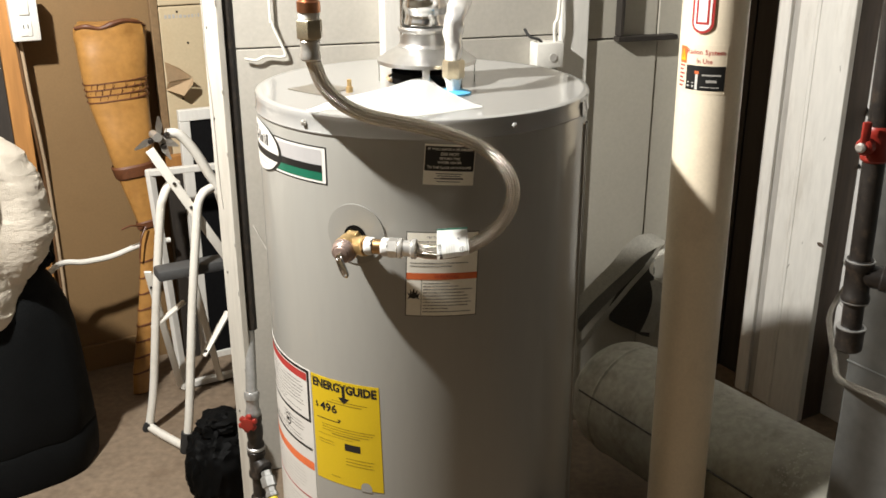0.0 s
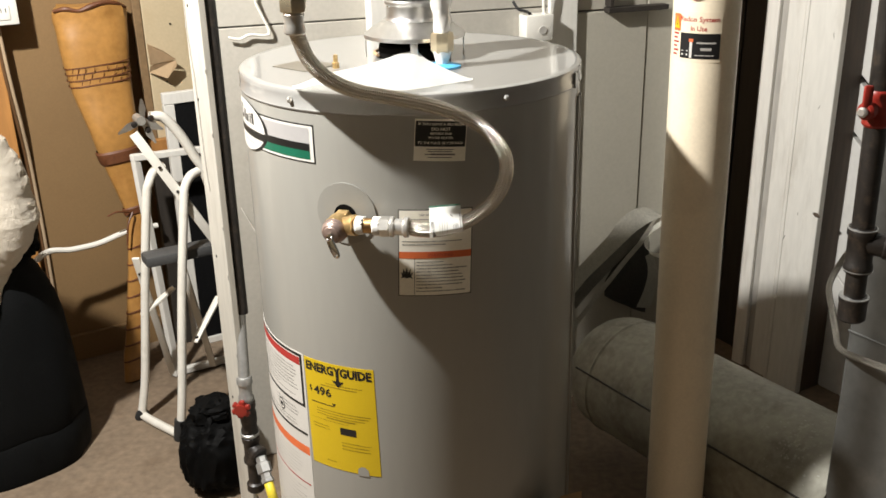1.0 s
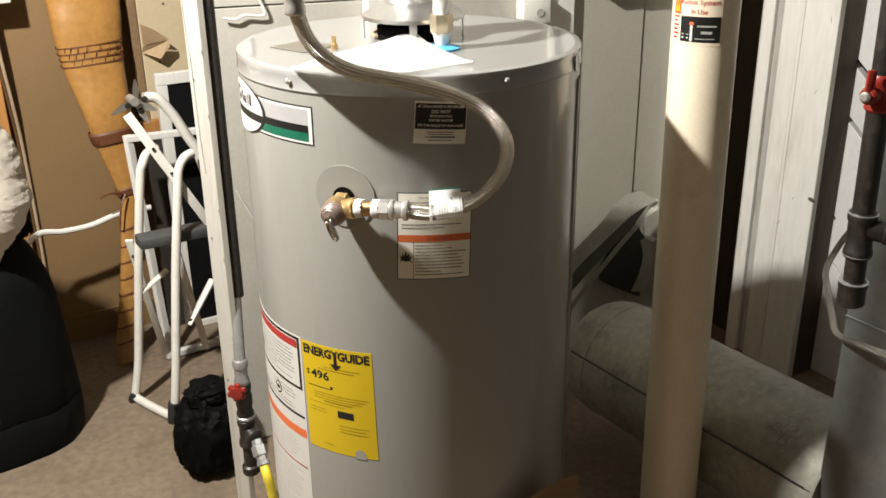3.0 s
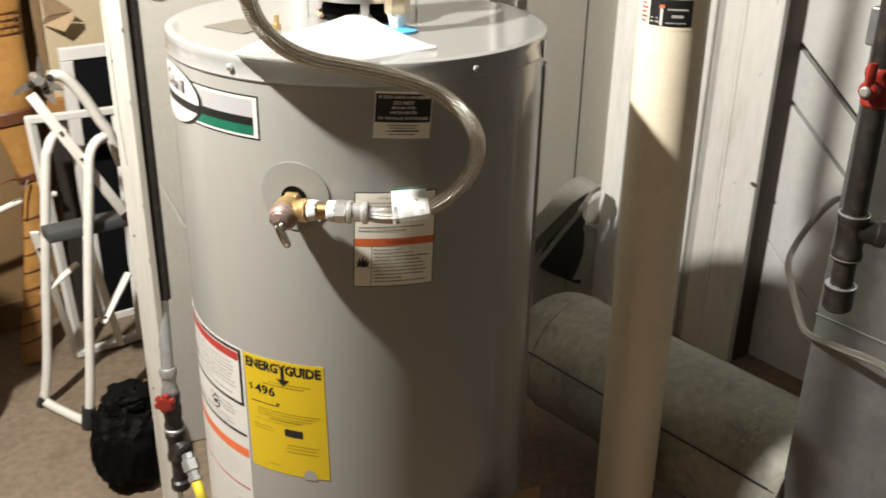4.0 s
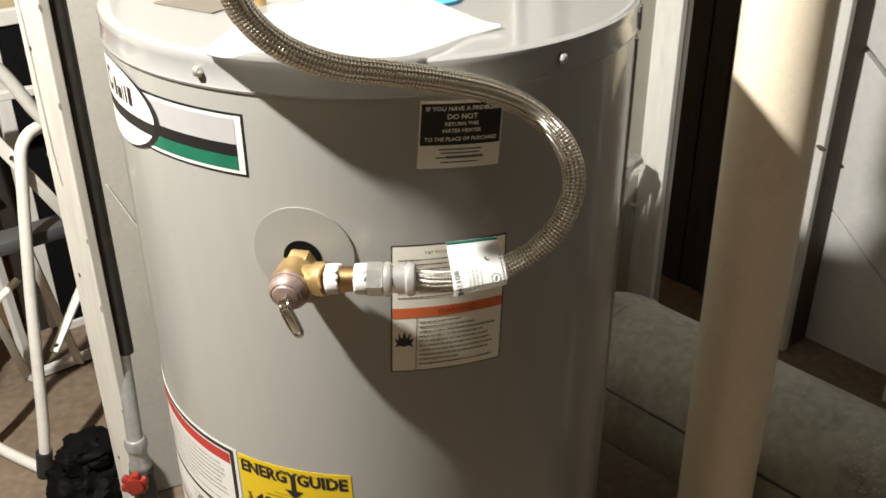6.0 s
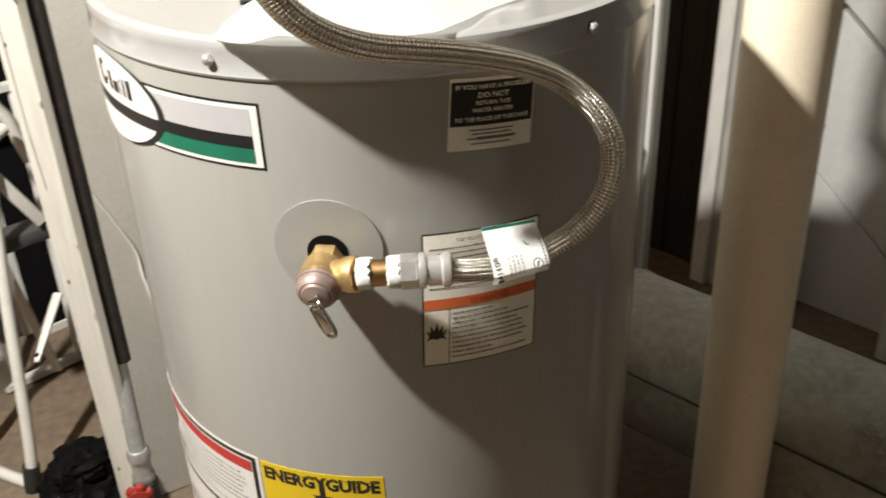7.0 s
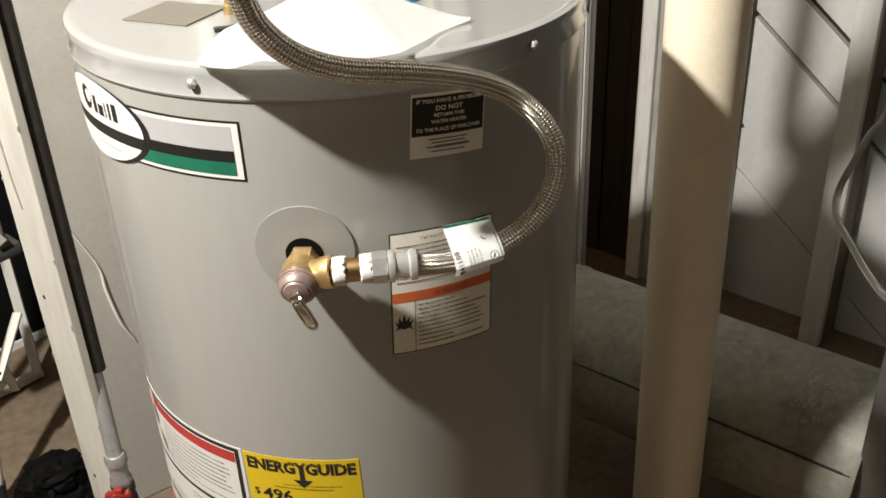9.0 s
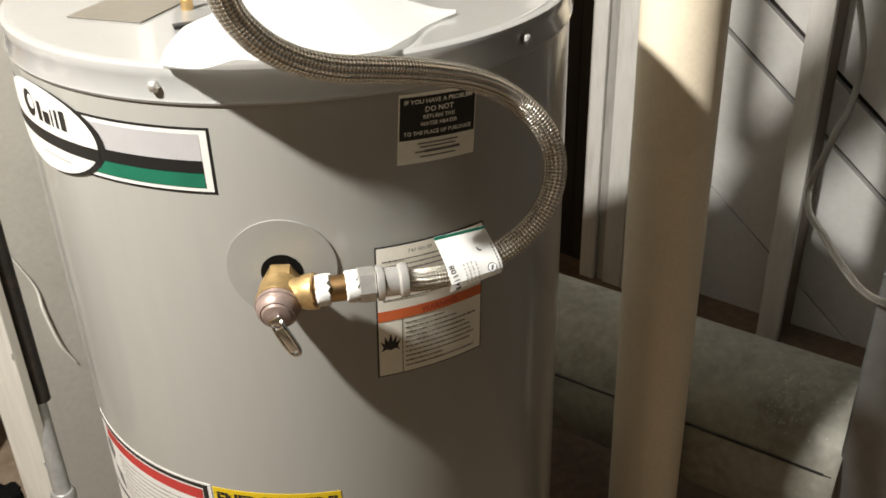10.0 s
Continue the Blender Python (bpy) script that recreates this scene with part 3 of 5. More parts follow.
for x0, y0, x1, y1, m in ((-WW / 2, 0.136, WW / 2 - 0.004, 0.1405, INK), (WW / 2 - 0.009, 0.052, WW / 2 - 0.004, 0.14, INK), (-WW / 2, 0.050, WW / 2 - 0.004, 0.0545, INK), (-WW / 2 + 0.02, 0.121, WW / 2 - 0.010, 0.134, RED_PRINT),
                          (-WW / 2, -0.001, WW / 2 - 0.004, 0.0035, INK), (-WW / 2, -0.036, WW / 2 - 0.002, -0.021, ORANGE), (-WW / 2, -0.094, WW / 2 - 0.006, -0.0915, RED_PRINT)):
    print_on("band", flat_rect(x0, y0, x1, y1), m, WA, WZ, WT, 0.0007, warn)
bars(lines(-0.045, 0.074, 0.113, 9, 0.0062, 0.0014, 11) + lines(0.0, 0.07, 0.040, 3, 0.006, 0.0013, 12) + lines(-0.06, 0.07, 0.016, 2, 0.006, 0.0013, 13), INK_GREY, WA, WZ, WT, 0.0007, warn)
bars(lines(-0.06, 0.075, -0.045, 7, 0.0065, 0.0012, 14) + lines(-0.06, 0.075, -0.105, 20, 0.0075, 0.0012, 15), INK_FAINT, WA, WZ, WT, 0.0007, warn)
print_on("pictogram", merge(flat_poly([(-0.083, 0.112), (-0.07, 0.118), (-0.062, 0.104), (-0.07, 0.09), (-0.08, 0.1)], 6), flat_poly([(-0.068, 0.088), (-0.052, 0.082), (-0.048, 0.064), (-0.06, 0.07)], 6)), INK_GREY, WA, WZ, WT, 0.0008, warn)
ring = bmesh.new()
bmesh.ops.create_circle(ring, segments=24, radius=0.0105, cap_ends=True)
print_on("pictogram", shift(ring, 0.018, 0.028), INK, WA, WZ, WT, 0.0007, warn)
ring = bmesh.new()
bmesh.ops.create_circle(ring, segments=24, radius=0.0082, cap_ends=True)
print_on("pictogram", shift(ring, 0.018, 0.028), PAPER_WHITE, WA, WZ, WT, 0.0009, warn)
print_on("pictogram", shift(flat_rect(-0.005, -0.0035, 0.005, 0.0035), 0.018, 0.028), INK, WA, WZ, WT, 0.0011, warn)

# maker's label, drawn as plain shapes
LA, LZ, LT = -148.0, 0.9180, 0.0
LW, LH = arc_label(-176.2, -119.8), 0.0535
maker = label_plate("maker_label", 0, 0, LW, LH, INK, LA, LZ, LT, 0.0004, heater, "white, black and green maker's plate with an oval badge")
print_on("field", flat_rect(-LW / 2 + 0.002, -LH / 2 + 0.002, LW / 2 - 0.002, LH / 2 - 0.002), PAPER_WHITE, LA, LZ, LT, 0.0006, maker)
print_on("field", flat_rect(-LW / 2 + 0.004, 0.000, LW / 2 - 0.008, LH / 2 - 0.005), SILVER_PRINT, LA, LZ, LT, 0.0008, maker)
print_on("band", flat_rect(-LW / 2 + 0.004, -0.010, LW / 2 - 0.008, 0.0005), INK, LA, LZ, LT, 0.0010, maker)
print_on("band", flat_rect(-LW / 2 + 0.004, -0.0215, LW / 2 - 0.008, -0.0095), GREEN_PRINT, LA, LZ, LT, 0.0010, maker)


def oval(cx, cy, rx, ry, n=40):
    return flat_poly([(cx + rx * math.cos(a), cy + ry * math.sin(a)) for a in (2 * math.pi * k / n for k in range(n))], 26)


print_on("badge_edge", oval(-0.046, 0.001, 0.0800, 0.037), INK, LA, LZ, LT, 0.0012, maker)
print_on("badge", oval(-0.052, 0.001, 0.0780, 0.0365), PAPER_WHITE, LA, LZ, LT, 0.0014, maker)
print_on("band", flat_rect(-0.128, -0.0125, 0.0268, -0.0015), INK, LA, LZ, LT, 0.0016, maker)
print_on("mark", oval(-0.068, 0.0165, 0.0115, 0.0115), INK, LA, LZ, LT, 0.0016, maker)
print_on("mark", oval(-0.063, 0.0185, 0.0062, 0.0062), PAPER_WHITE, LA, LZ, LT, 0.0018, maker)
for k, (x, w, h0, h1) in enumerate(((-0.048, 0.007, 0.006, 0.0225), (-0.0365, 0.010, 0.006, 0.0165), (-0.0275, 0.0022, 0.006, 0.0205), (-0.0205, 0.004, 0.006, 0.0215), (-0.0115, 0.0075, 0.006, 0.0225))):
    print_on("mark", flat_rect(x - w / 2, h0, x + w / 2, h1), INK, LA, LZ, LT, 0.0016, maker)
bars([(-0.058, -0.012, -0.0215, 0.0014)], INK_FAINT, LA, LZ, LT, 0.0016, maker)

# black and white "problem" label
PA, PZ, PT = -80.97, 0.9282, -4.2
prob = label_plate("notice_label", 0, 0, 0.0690, 0.0560, PAPER_CREAM, PA, PZ, PT, 0.0004, heater, "small cream notice label with a black text panel")
print_on("panel", flat_rect(-0.0335, -0.0085, 0.0335, 0.0255), INK, PA, PZ, PT, 0.0006, prob)
for text, h, w, y in (("IF YOU HAVE A PROBLEM", 0.0036, 0.060, 0.0215), ("DO NOT", 0.0044, 0.025, 0.0150), ("RETURN THIS", 0.0032, 0.028, 0.0090), ("WATER HEATER", 0.0032, 0.033, 0.0034), ("TO THE PLACE OF PURCHASE", 0.0034, 0.060, -0.0035)):
    print_on("lettering", shift(letters(text, h, w, 0.02), 0, y), PAPER_CREAM, PA, PZ, PT, 0.0008, prob)
bars([(-0.018, 0.018, -0.0122, 0.0011), (-0.016, 0.016, -0.0152, 0.0011), (-0.020, -0.012, -0.0190, 0.0011), (-0.012, 0.020, -0.0188, 0.0022), (-0.016, 0.016, -0.0230, 0.0011)], INK_GREY, PA, PZ, PT, 0.0006, prob)

# relief-valve warning label
TA, TZ, TT = -83.25, 0.7710, -1.8
TW = 0.1015
tpl = label_plate("relief_valve_label", 0, 0, TW, 0.126, INK, TA, TZ, TT, 0.0004, heater, "cream relief valve label with an orange warning band")
print_on("field", flat_rect(-TW / 2 + 0.0012, -0.0618, TW / 2 - 0.0012, 0.0618), PAPER_CREAM, TA, TZ, TT, 0.0006, tpl)
print_on("band", flat_rect(-TW / 2 + 0.0012, -0.0072, TW / 2 - 0.0012, 0.0026), ORANGE, TA, TZ, TT, 0.0008, tpl)
print_on("lettering", shift(letters("WARNING", 0.0054, 0.034), 0.006, -0.0023), RED_PRINT, TA, TZ, TT, 0.0010, tpl)
print_on("lettering", shift(letters("T&P RELIEF", 0.0030, 0.022), -0.012, 0.0555), INK_GREY, TA, TZ, TT, 0.0008, tpl)
print_on("rule", flat_rect(-0.0290, -0.0615, -0.0283, -0.0072), INK_GREY, TA, TZ, TT, 0.0008, tpl)
bars(lines(-0.045, 0.042, 0.049, 5, 0.0047, 0.0013, 21) + lines(-0.045, 0.042, 0.0175, 2, 0.0047, 0.0013, 22) + lines(-0.026, 0.044, -0.0125, 10, 0.0048, 0.0014, 23), INK_GREY, TA, TZ, TT, 0.0008, tpl)
burst = [(-0.0475, -0.0370), (-0.0455, -0.0330), (-0.0480, -0.0265), (-0.0445, -0.0300), (-0.0440, -0.0220), (-0.0415, -0.0285), (-0.0390, -0.0200), (-0.0375, -0.0285), (-0.0340, -0.0225), (-0.0345, -0.0300), (-0.0305, -0.0270), (-0.0330, -0.0335), (-0.0310, -0.0375), (-0.0350, -0.0350), (-0.0390, -0.0365), (-0.0430, -0.0350)]
print_on("pictogram", flat_poly(burst, 10), INK, TA, TZ, TT, 0.0009, tpl)

# relief valve port and valve
VA = -110.5
va = radians(VA)
OUT = Vector((math.cos(va), math.sin(va), 0))
SIDE = Vector((-math.sin(va), math.cos(va), 0))
port_c = Vector((HX, HY, 0.8255)) + OUT * HR
disc = bmesh.new()
bmesh.ops.create_circle(disc, segments=64, radius=0.0432, cap_ends=True)
for k in range(1, 14):
    bmesh.ops.bisect_plane(disc, geom=disc.verts[:] + disc.edges[:] + disc.faces[:], plane_co=(-0.0432 + 0.0864 * k / 14, 0, 0), plane_no=(1, 0, 0))
part("port_plate", wrap(disc, AXIS, HR, VA, 0.8265, 0, 0.0016, 0.0016), PORT_GREY, heater, "round grey plate round the relief valve port")
hole = bmesh.new()
bmesh.ops.create_circle(hole, segments=32, radius=0.0165, cap_ends=True)
part("port_hole", wrap(hole, AXIS, HR, VA, 0.8235, 0, 0.0020), BLACK_HOLE, heater, "dark foam-lined hole")

valve = thing("relief_valve", "brass relief valve with a steel test lever, screwed into the heater", "valve")
tip = (OUT * 0.985 + Vector((0, 0, -0.17))).normalized()
root = port_c + Vector((0, 0, -0.004)) - OUT * 0.004
part("inlet", rod(root, root + tip, [(0.0125, 0), (0.0125, 0.006), (0.0150, 0.007), (0.0150, 0.017), (0.0135, 0.0185)], 6), BRASS, valve, "hexagonal brass inlet")
part("body", rod(root, root + tip, [(0.0130, 0.016), (0.0160, 0.019), (0.0168, 0.024), (0.0168, 0.034), (0.0178, 0.0355), (0.0178, 0.0385), (0.0150, 0.040)], 32), BRASS, valve)
part("cap", rod(root, root + tip, [(0.0165, 0.0385), (0.0174, 0.0393), (0.0175, 0.0425), (0.0164, 0.0432), (0.0166, 0.0445), (0.0152, 0.0490), (0.0128, 0.0512), (0.0120, 0.0508), (0.0105, 0.0526), (0.006, 0.0538), (0.0, 0.0540)], 32), PINK_CAP, valve, "worn pinkish metal cap")
outlet_a = root + tip * 0.029
outlet_b = Vector((-0.1047, 1.2085, 0.8225))
RUN = (outlet_b - outlet_a).normalized()
part("outlet", rod(outlet_a, outlet_b, [(0.0120, 0), (0.0122, 0.018), (0.0138, 0.021), (0.0142, (outlet_b - outlet_a).length)], 24), BRASS, valve)
face = root + tip * 0.053
down = (Vector((0, 0, -1)) + SIDE * 0.62 + OUT * 0.30).normalized() * 0.84
wide = down.cross(tip).normalized()
bail = sweep([face + tip * 0.001 - wide * 0.0035, face + tip * 0.006 - wide * 0.0040 + down * 0.004, face + tip * 0.007 - wide * 0.0045 + down * 0.018, face + tip * 0.0065 - wide * 0.0035 + down * 0.031, face + tip * 0.0065 + down * 0.0345, face + tip * 0.0065 + wide * 0.0035 + down * 0.031, face + tip * 0.007 + wide * 0.0045 + down * 0.018, face + tip * 0.006 + wide * 0.0040 + down * 0.004, face + tip * 0.001 + wide * 0.0035], 0.0017, 8)
blade = Matrix((wide, down.normalized(), tip)).transposed().to_4x4()
blade.translation = face
plate = box((0.0085, 0.021, 0.0014), (0, 0.0145, 0.0075), 0.0006, blade)
hinge = box((0.010, 0.007, 0.006), (0, 0.0, 0.003), 0.001, blade)
part("lever", merge(bail, plate, hinge), CHROME, valve, "shiny stamped steel test lever")

# braided discharge hose
hose = thing("braided_hose", "braided steel hose looping from relief valve to copper pipe", "hose")
h0 = outlet_b
h1 = h0 + RUN * 0.010
HOSE_PATH = [(-0.0380, 1.1960, 0.8225), (-0.0270, 1.1975, 0.8185), (-0.0135, 1.1990, 0.8162), (0.0056, 1.1965, 0.8175), (0.0306, 1.1908, 0.8264), (0.0558, 1.1866, 0.8414), (0.0765, 1.1873, 0.8607), (0.0891, 1.1932, 0.8825), (0.0925, 1.2026, 0.9038), (0.0862, 1.2130, 0.9227), (0.0721, 1.2195, 0.9395), (0.0521, 1.2187, 0.9553), (0.0270, 1.2111, 0.9692), (-0.0012, 1.1996, 0.9811), (-0.0307, 1.1881, 0.9914), (-0.0603, 1.1788, 0.9995), (-0.0883, 1.1724, 1.0068), (-0.1128, 1.1685, 1.0173), (-0.1327, 1.1658, 1.0319), (-0.1475, 1.1635, 1.0515), (-0.1557, 1.1590, 1.0762), (-0.1585, 1.1560, 1.0900)]
part("hose_body", sweep(HOSE_PATH, 0.0093, 20, 1.0, 10), BRAID, hose, "woven steel braid")
a, b = h0, Vector((-0.0362, 1.1958, 0.8222))
d = (b - a).normalized()
part("nipple", rod(h0 - RUN * 0.004, h0 + d * 0.030, [(0.0103, 0), (0.0103, 0.034)], 24), BRASS_DULL, hose, "dull brown brass nipple")
for s0, s1, r in ((-0.0005, 0.0100, 0.0122), (0.0226, 0.0325, 0.0126)):
    wrapped = rod(Vector((0, 0, 0)), Vector((0, 0, 1)), [(r - 0.0015, 0), (r - 0.0002, 0.001), (r + 0.0003, (s1 - s0) * 0.5), (r, s1 - s0 - 0.001), (r - 0.0012, s1 - s0)], 28)
    for v in wrapped.verts:
        v.co.z += 0.0042 * noise.noise(Vector((v.co.x * 260, v.co.y * 260, 3.0))) * (1 if v.co.z > 0.004 else 0.4)
    wrapped.transform(between(h0 + d * s0, h0 + d * s1))
    part("tape_wrap", wrapped, TAPE, hose, "torn white thread tape wrap")
part("nut", hexnut(h0 + d * 0.0320, h0 + d * 0.0455, 0.0138), STEEL, hose, "hexagonal steel nut")
part("ferrule", rod(h0 + d * 0.0458, h0 + d * 0.0720, [(0.0105, 0), (0.0138, 0.0008), (0.0142, 0.0032), (0.0138, 0.0055), (0.0112, 0.0070), (0.0112, 0.0175), (0.0134, 0.0190), (0.0138, 0.0218), (0.0134, 0.0245), (0.0104, 0.0262)], 28), FERRULE, hose, "crimped steel ferrule")
t0, t1 = Vector((-0.1588, 1.1560, 1.0920)), Vector((-0.1584, 1.1560, 1.1440))
dd = (t1 - t0).normalized()
part("ferrule", rod(t0 - dd * 0.012, t0 + dd * 0.014, [(0.0108, 0), (0.0128, 0.002), (0.0132, 0.006), (0.0118, 0.010), (0.0118, 0.020), (0.0130, 0.023), (0.0112, 0.026)], 28), STEEL, hose, "crimped steel ferrule")
part("nut", hexnut(t0 + dd * 0.014, t0 + dd * 0.036, 0.0165), PALE_BRASS, hose, "hexagonal brass nut")
part("tape_wrap", rod(t0 + dd * 0.036, t0 + dd * 0.046, [(0.0125, 0), (0.0130, 0.005), (0.0125, 0.010)], 20), TAPE, hose, "white thread tape wrap")
tagged(part("copper_pipe", rod(t0 + dd * 0.045, t0 + dd * (HIGH + 0.02 - t0.z) / dd.z, [(0.0142, 0), (0.0142, 0.012), (0.0111, 0.014), (0.0111, (HIGH - t0.z) / dd.z - 0.03)], 24), COPPER), "copper pipe dropping from the ceiling to the hose", "pipe")

# paper tag folded over the hose
TAG = [Vector((-0.0080, 1.1760, 0.8145)), Vector((0.0345, 1.1740, 0.8222)), Vector((0.0322, 1.2020, 0.8510)), Vector((-0.0082, 1.2080, 0.8465))]


def tag_strip(name, x0, x1, y0, y1, lift, mat, label=""):
    """A piece of the tag's front, which bows round the hose and leans back to its upper edge."""
    bm = bmesh.new()
    grid = []
    for j in range(7):
        row = []
        for i in range(5):
            s, t = x0 + (x1 - x0) * i / 4, y0 + (y1 - y0) * j / 6
            p = (TAG[0] * (1 - s) + TAG[1] * s) * (1 - t) + (TAG[3] * (1 - s) + TAG[2] * s) * t
            p += Vector((0, -0.55, 0.18)) * (0.019 * math.sin(math.pi * t ** 0.62) + lift)
            row.append(bm.verts.new(p))
        grid.append(row)
    for j in range(6):
        for i in range(4):
            bm.faces.new((grid[j][i], grid[j][i + 1], grid[j + 1][i + 1], grid[j + 1][i]))
    bmesh.ops.solidify(bm, geom=bm.faces[:], thickness=0.0003)
    return part(name, bm, mat, tag or hose, label)


tag = None
tag = tag_strip("hose_tag", 0, 1, 0.0, 1.0, 0, SHEET, "white printed paper tag folded over the hose")
tag_strip("tag_edge", 0.0, 1.0, 0.945, 0.998, 0.0006, GREEN_PRINT, "green printed edge")


def on_tag(name, bm, lift, mat, s, t, turn):
    """Print laid on the tag: a flat shape in tag widths, turned and set at (s, t)."""
    c, k = math.cos(radians(turn)), math.sin(radians(turn))
    for v in bm.verts:
        ps, pt = s + c * v.co.x - k * v.co.y, t + k * v.co.x + c * v.co.y
        p = (TAG[0] * (1 - ps) + TAG[1] * ps) * (1 - pt) + (TAG[3] * (1 - ps) + TAG[2] * ps) * pt
        v.co = p + Vector((0, -0.55, 0.18)) * (0.019 * math.sin(math.pi * max(pt, 0.0) ** 0.62) + lift)
    return part(name, bm, mat, tag)


on_tag("lettering", letters("41108", 0.105, 0.40, 0.003), 0.0009, INK, 0.105, 0.300, 97)
on_tag("print_bar", flat_rect(-0.045, -0.05, 0.045, 0.05, 2), 0.0009, INK_GREY, 0.135, 0.045, 97)
rnd = random.Random(12)
for k in range(4):
    for q in range(6):
        y = 0.10 + 0.065 * q
        tag_strip("print_bar", 0.30 + 0.075 * k, 0.325 + 0.075 * k, y, y + rnd.uniform(0.025, 0.055), 0.0008, INK_FAINT)
for k in range(9):
    tag_strip("print_bar", 0.935, 0.962, 0.14 + 0.062 * k, 0.180 + 0.062 * k, 0.0008, INK_GREY)
disc = [(0.085 * math.cos(radians(a)), 0.100 * math.sin(radians(a))) for a in range(0, 360, 15)]
on_tag("mark", flat_poly(disc), 0.0008, INK, 0.80, 0.24, 0)
on_tag("mark", flat_poly([(x * 0.82, y * 0.82) for x, y in disc]), 0.0011, SHEET, 0.80, 0.24, 0)
on_tag("mark", flat_rect(-0.055, -0.022, 0.055, 0.022, 2), 0.0014, INK_GREY, 0.80, 0.24, 70)
on_tag("mark", flat_poly([(-0.045, 0.03), (-0.02, -0.035), (0.03, -0.05), (0.045, -0.03), (0.0, -0.02), (-0.02, 0.03)]), 0.0009, INK, 0.70, 0.64, 0)

# top fittings
flue = thing("draft_hood", "bright aluminium draft hood and flue standing on the heater top", "flue")
FX, FY = -0.025, 1.515
part("collar", lathe([(0.056, 0), (0.056, 0.018), (0.048, 0.020), (0.048, 0.004), (0.0, 0.003)], 48, pose(FX, FY, HZ)), BLACK_HOLE, flue, "black flue collar")
part("skirt", lathe([(0.0765, 0.030), (0.0785, 0.031), (0.0775, 0.036), (0.0600, 0.048), (0.0480, 0.055), (0.0440, 0.0555), (0.0435, 0.054), (0.0590, 0.0465), (0.0755, 0.035), (0.0765, 0.030)], 64, pose(FX, FY, HZ), caps=False), GALV_BRIGHT, flue, "flared sheet metal skirt")
part("throat", lathe([(0.0445, 0.054), (0.0460, 0.0565), (0.0440, 0.059), (0.0425, 0.062), (0.0425, 0.078), (0.0448, 0.080), (0.0452, 0.084), (0.0430, 0.0865), (0.0405, 0.0865), (0.0405, 0.056)], 64, pose(FX, FY, HZ), caps=False), GALV_BRIGHT, flue, "beaded sheet metal throat")
crinkle = sweep([(FX, FY, HZ + 0.070), (FX, FY, HZ + 0.10), (FX - 0.003, FY - 0.005, HZ + 0.14), (FX - 0.010, FY - 0.022, HZ + 0.20), (FX - 0.020, FY - 0.050, HZ + 0.27), (FX - 0.030, FY - 0.084, HZ + 0.33), (FX - 0.034, FY - 0.116, HZ + 0.375), (FX - 0.035, FY - 0.134, HZ + 0.43), (FX - 0.035, FY - 0.137, HZ + 0.60), (FX - 0.035, FY - 0.137, HIGH + 0.01)], 0.0335, 48, 1.0, 20)
crinkle.normal_update()
for v in crinkle.verts:
    v.co += v.normal * (0.0030 * noise.noise(Vector((v.co.x * 60, v.co.y * 60, v.co.z * 28))) + 0.0016 * math.sin(v.co.z * 240) + 0.0012 * math.sin(v.co.z * 79 + 1))
part("flue_pipe", crinkle, ALU, flue, "shiny crinkled aluminium flue pipe")
part("strap", box((0.0015, 0.009, 0.34), (0.0425, 0, 0.245), 0.0005, pose(FX, FY, HZ, 0, 0, 205)), ALU, flue, "bright metal support strap")
for a in (-90, 0, 90, 180):
    part("leg", box((0.0022, 0.011 if abs(a) == 90 else 0.004, 0.036), (0.0755, 0, 0.0165), 0.0006, pose(FX, FY, HZ, 0, 0, a)), GALV_BRIGHT, flue)
part("trim_ring", sweep([Vector((FX, FY, HZ + 0.006)) + Vector((0.062 * math.cos(radians(a)), 0.062 * math.sin(radians(a)), 0)) for a in range(160, 206, 15)], 0.0028, 8), CARDBOARD, flue, "tan strip at the flue base")
hot = thing("outlet_nipple", "brass union with blue collar and foil-wrapped pipe on the heater top", "pipe fitting")
NX, NY = 0.016, 1.412
part("collar", lathe([(0.0, 0), (0.027, 0), (0.027, 0.003), (0.015, 0.006), (0.0, 0.006)], 32, pose(NX, NY, HZ)), BLUE, hot, "blue plastic collar")
part("nipple", lathe([(0.009, 0.004), (0.0115, 0.016), (0.014, 0.024)], 24, pose(NX, NY, HZ)), TAPE, hot, "white taped thread")
part("nut", lathe([(0.0145, 0.0), (0.0165, 0.003), (0.0165, 0.025), (0.0150, 0.028)], 6, pose(NX, NY, HZ + 0.022)), PALE_BRASS, hot, "hexagonal brass union nut")
foil = sweep([(NX, NY, HZ + 0.048), (NX, NY, HZ + 0.075), (NX + 0.003, NY + 0.008, HZ + 0.11), (NX + 0.018, NY + 0.066, HZ + 0.150), (NX + 0.022, NY + 0.136, HZ + 0.205), (NX + 0.020, NY + 0.146, HZ + 0.32), (NX + 0.016, NY + 0.146, HIGH + 0.01)], [0.0115, 0.0125, 0.0160, 0.0165, 0.0145, 0.0135, 0.0135], 28, 1.0, 24)
foil.normal_update()
for v in foil.verts:
    v.co += v.normal * 0.0045 * noise.noise(Vector((v.co.x * 70, v.co.y * 70, v.co.z * 45)))
part("foil_sleeve", foil, FOIL_WRAP, hot, "crinkled silver foil round the hot pipe")
plate_m = pose(-0.187, 1.447, HZ + 0.0008, 0, 0, 29)
tagged(part("rating_plate", box((0.066, 0.072, 0.0012), (0, 0, 0), 0.0003, plate_m @ pose(0, 0, 0, 0, 0, 20)), FOIL, smooth=False), "grey foil rating plate stuck on the heater top", "label")
clip = thing("drain_clip", "small brass stub with a black tag on the heater top", "fitting")
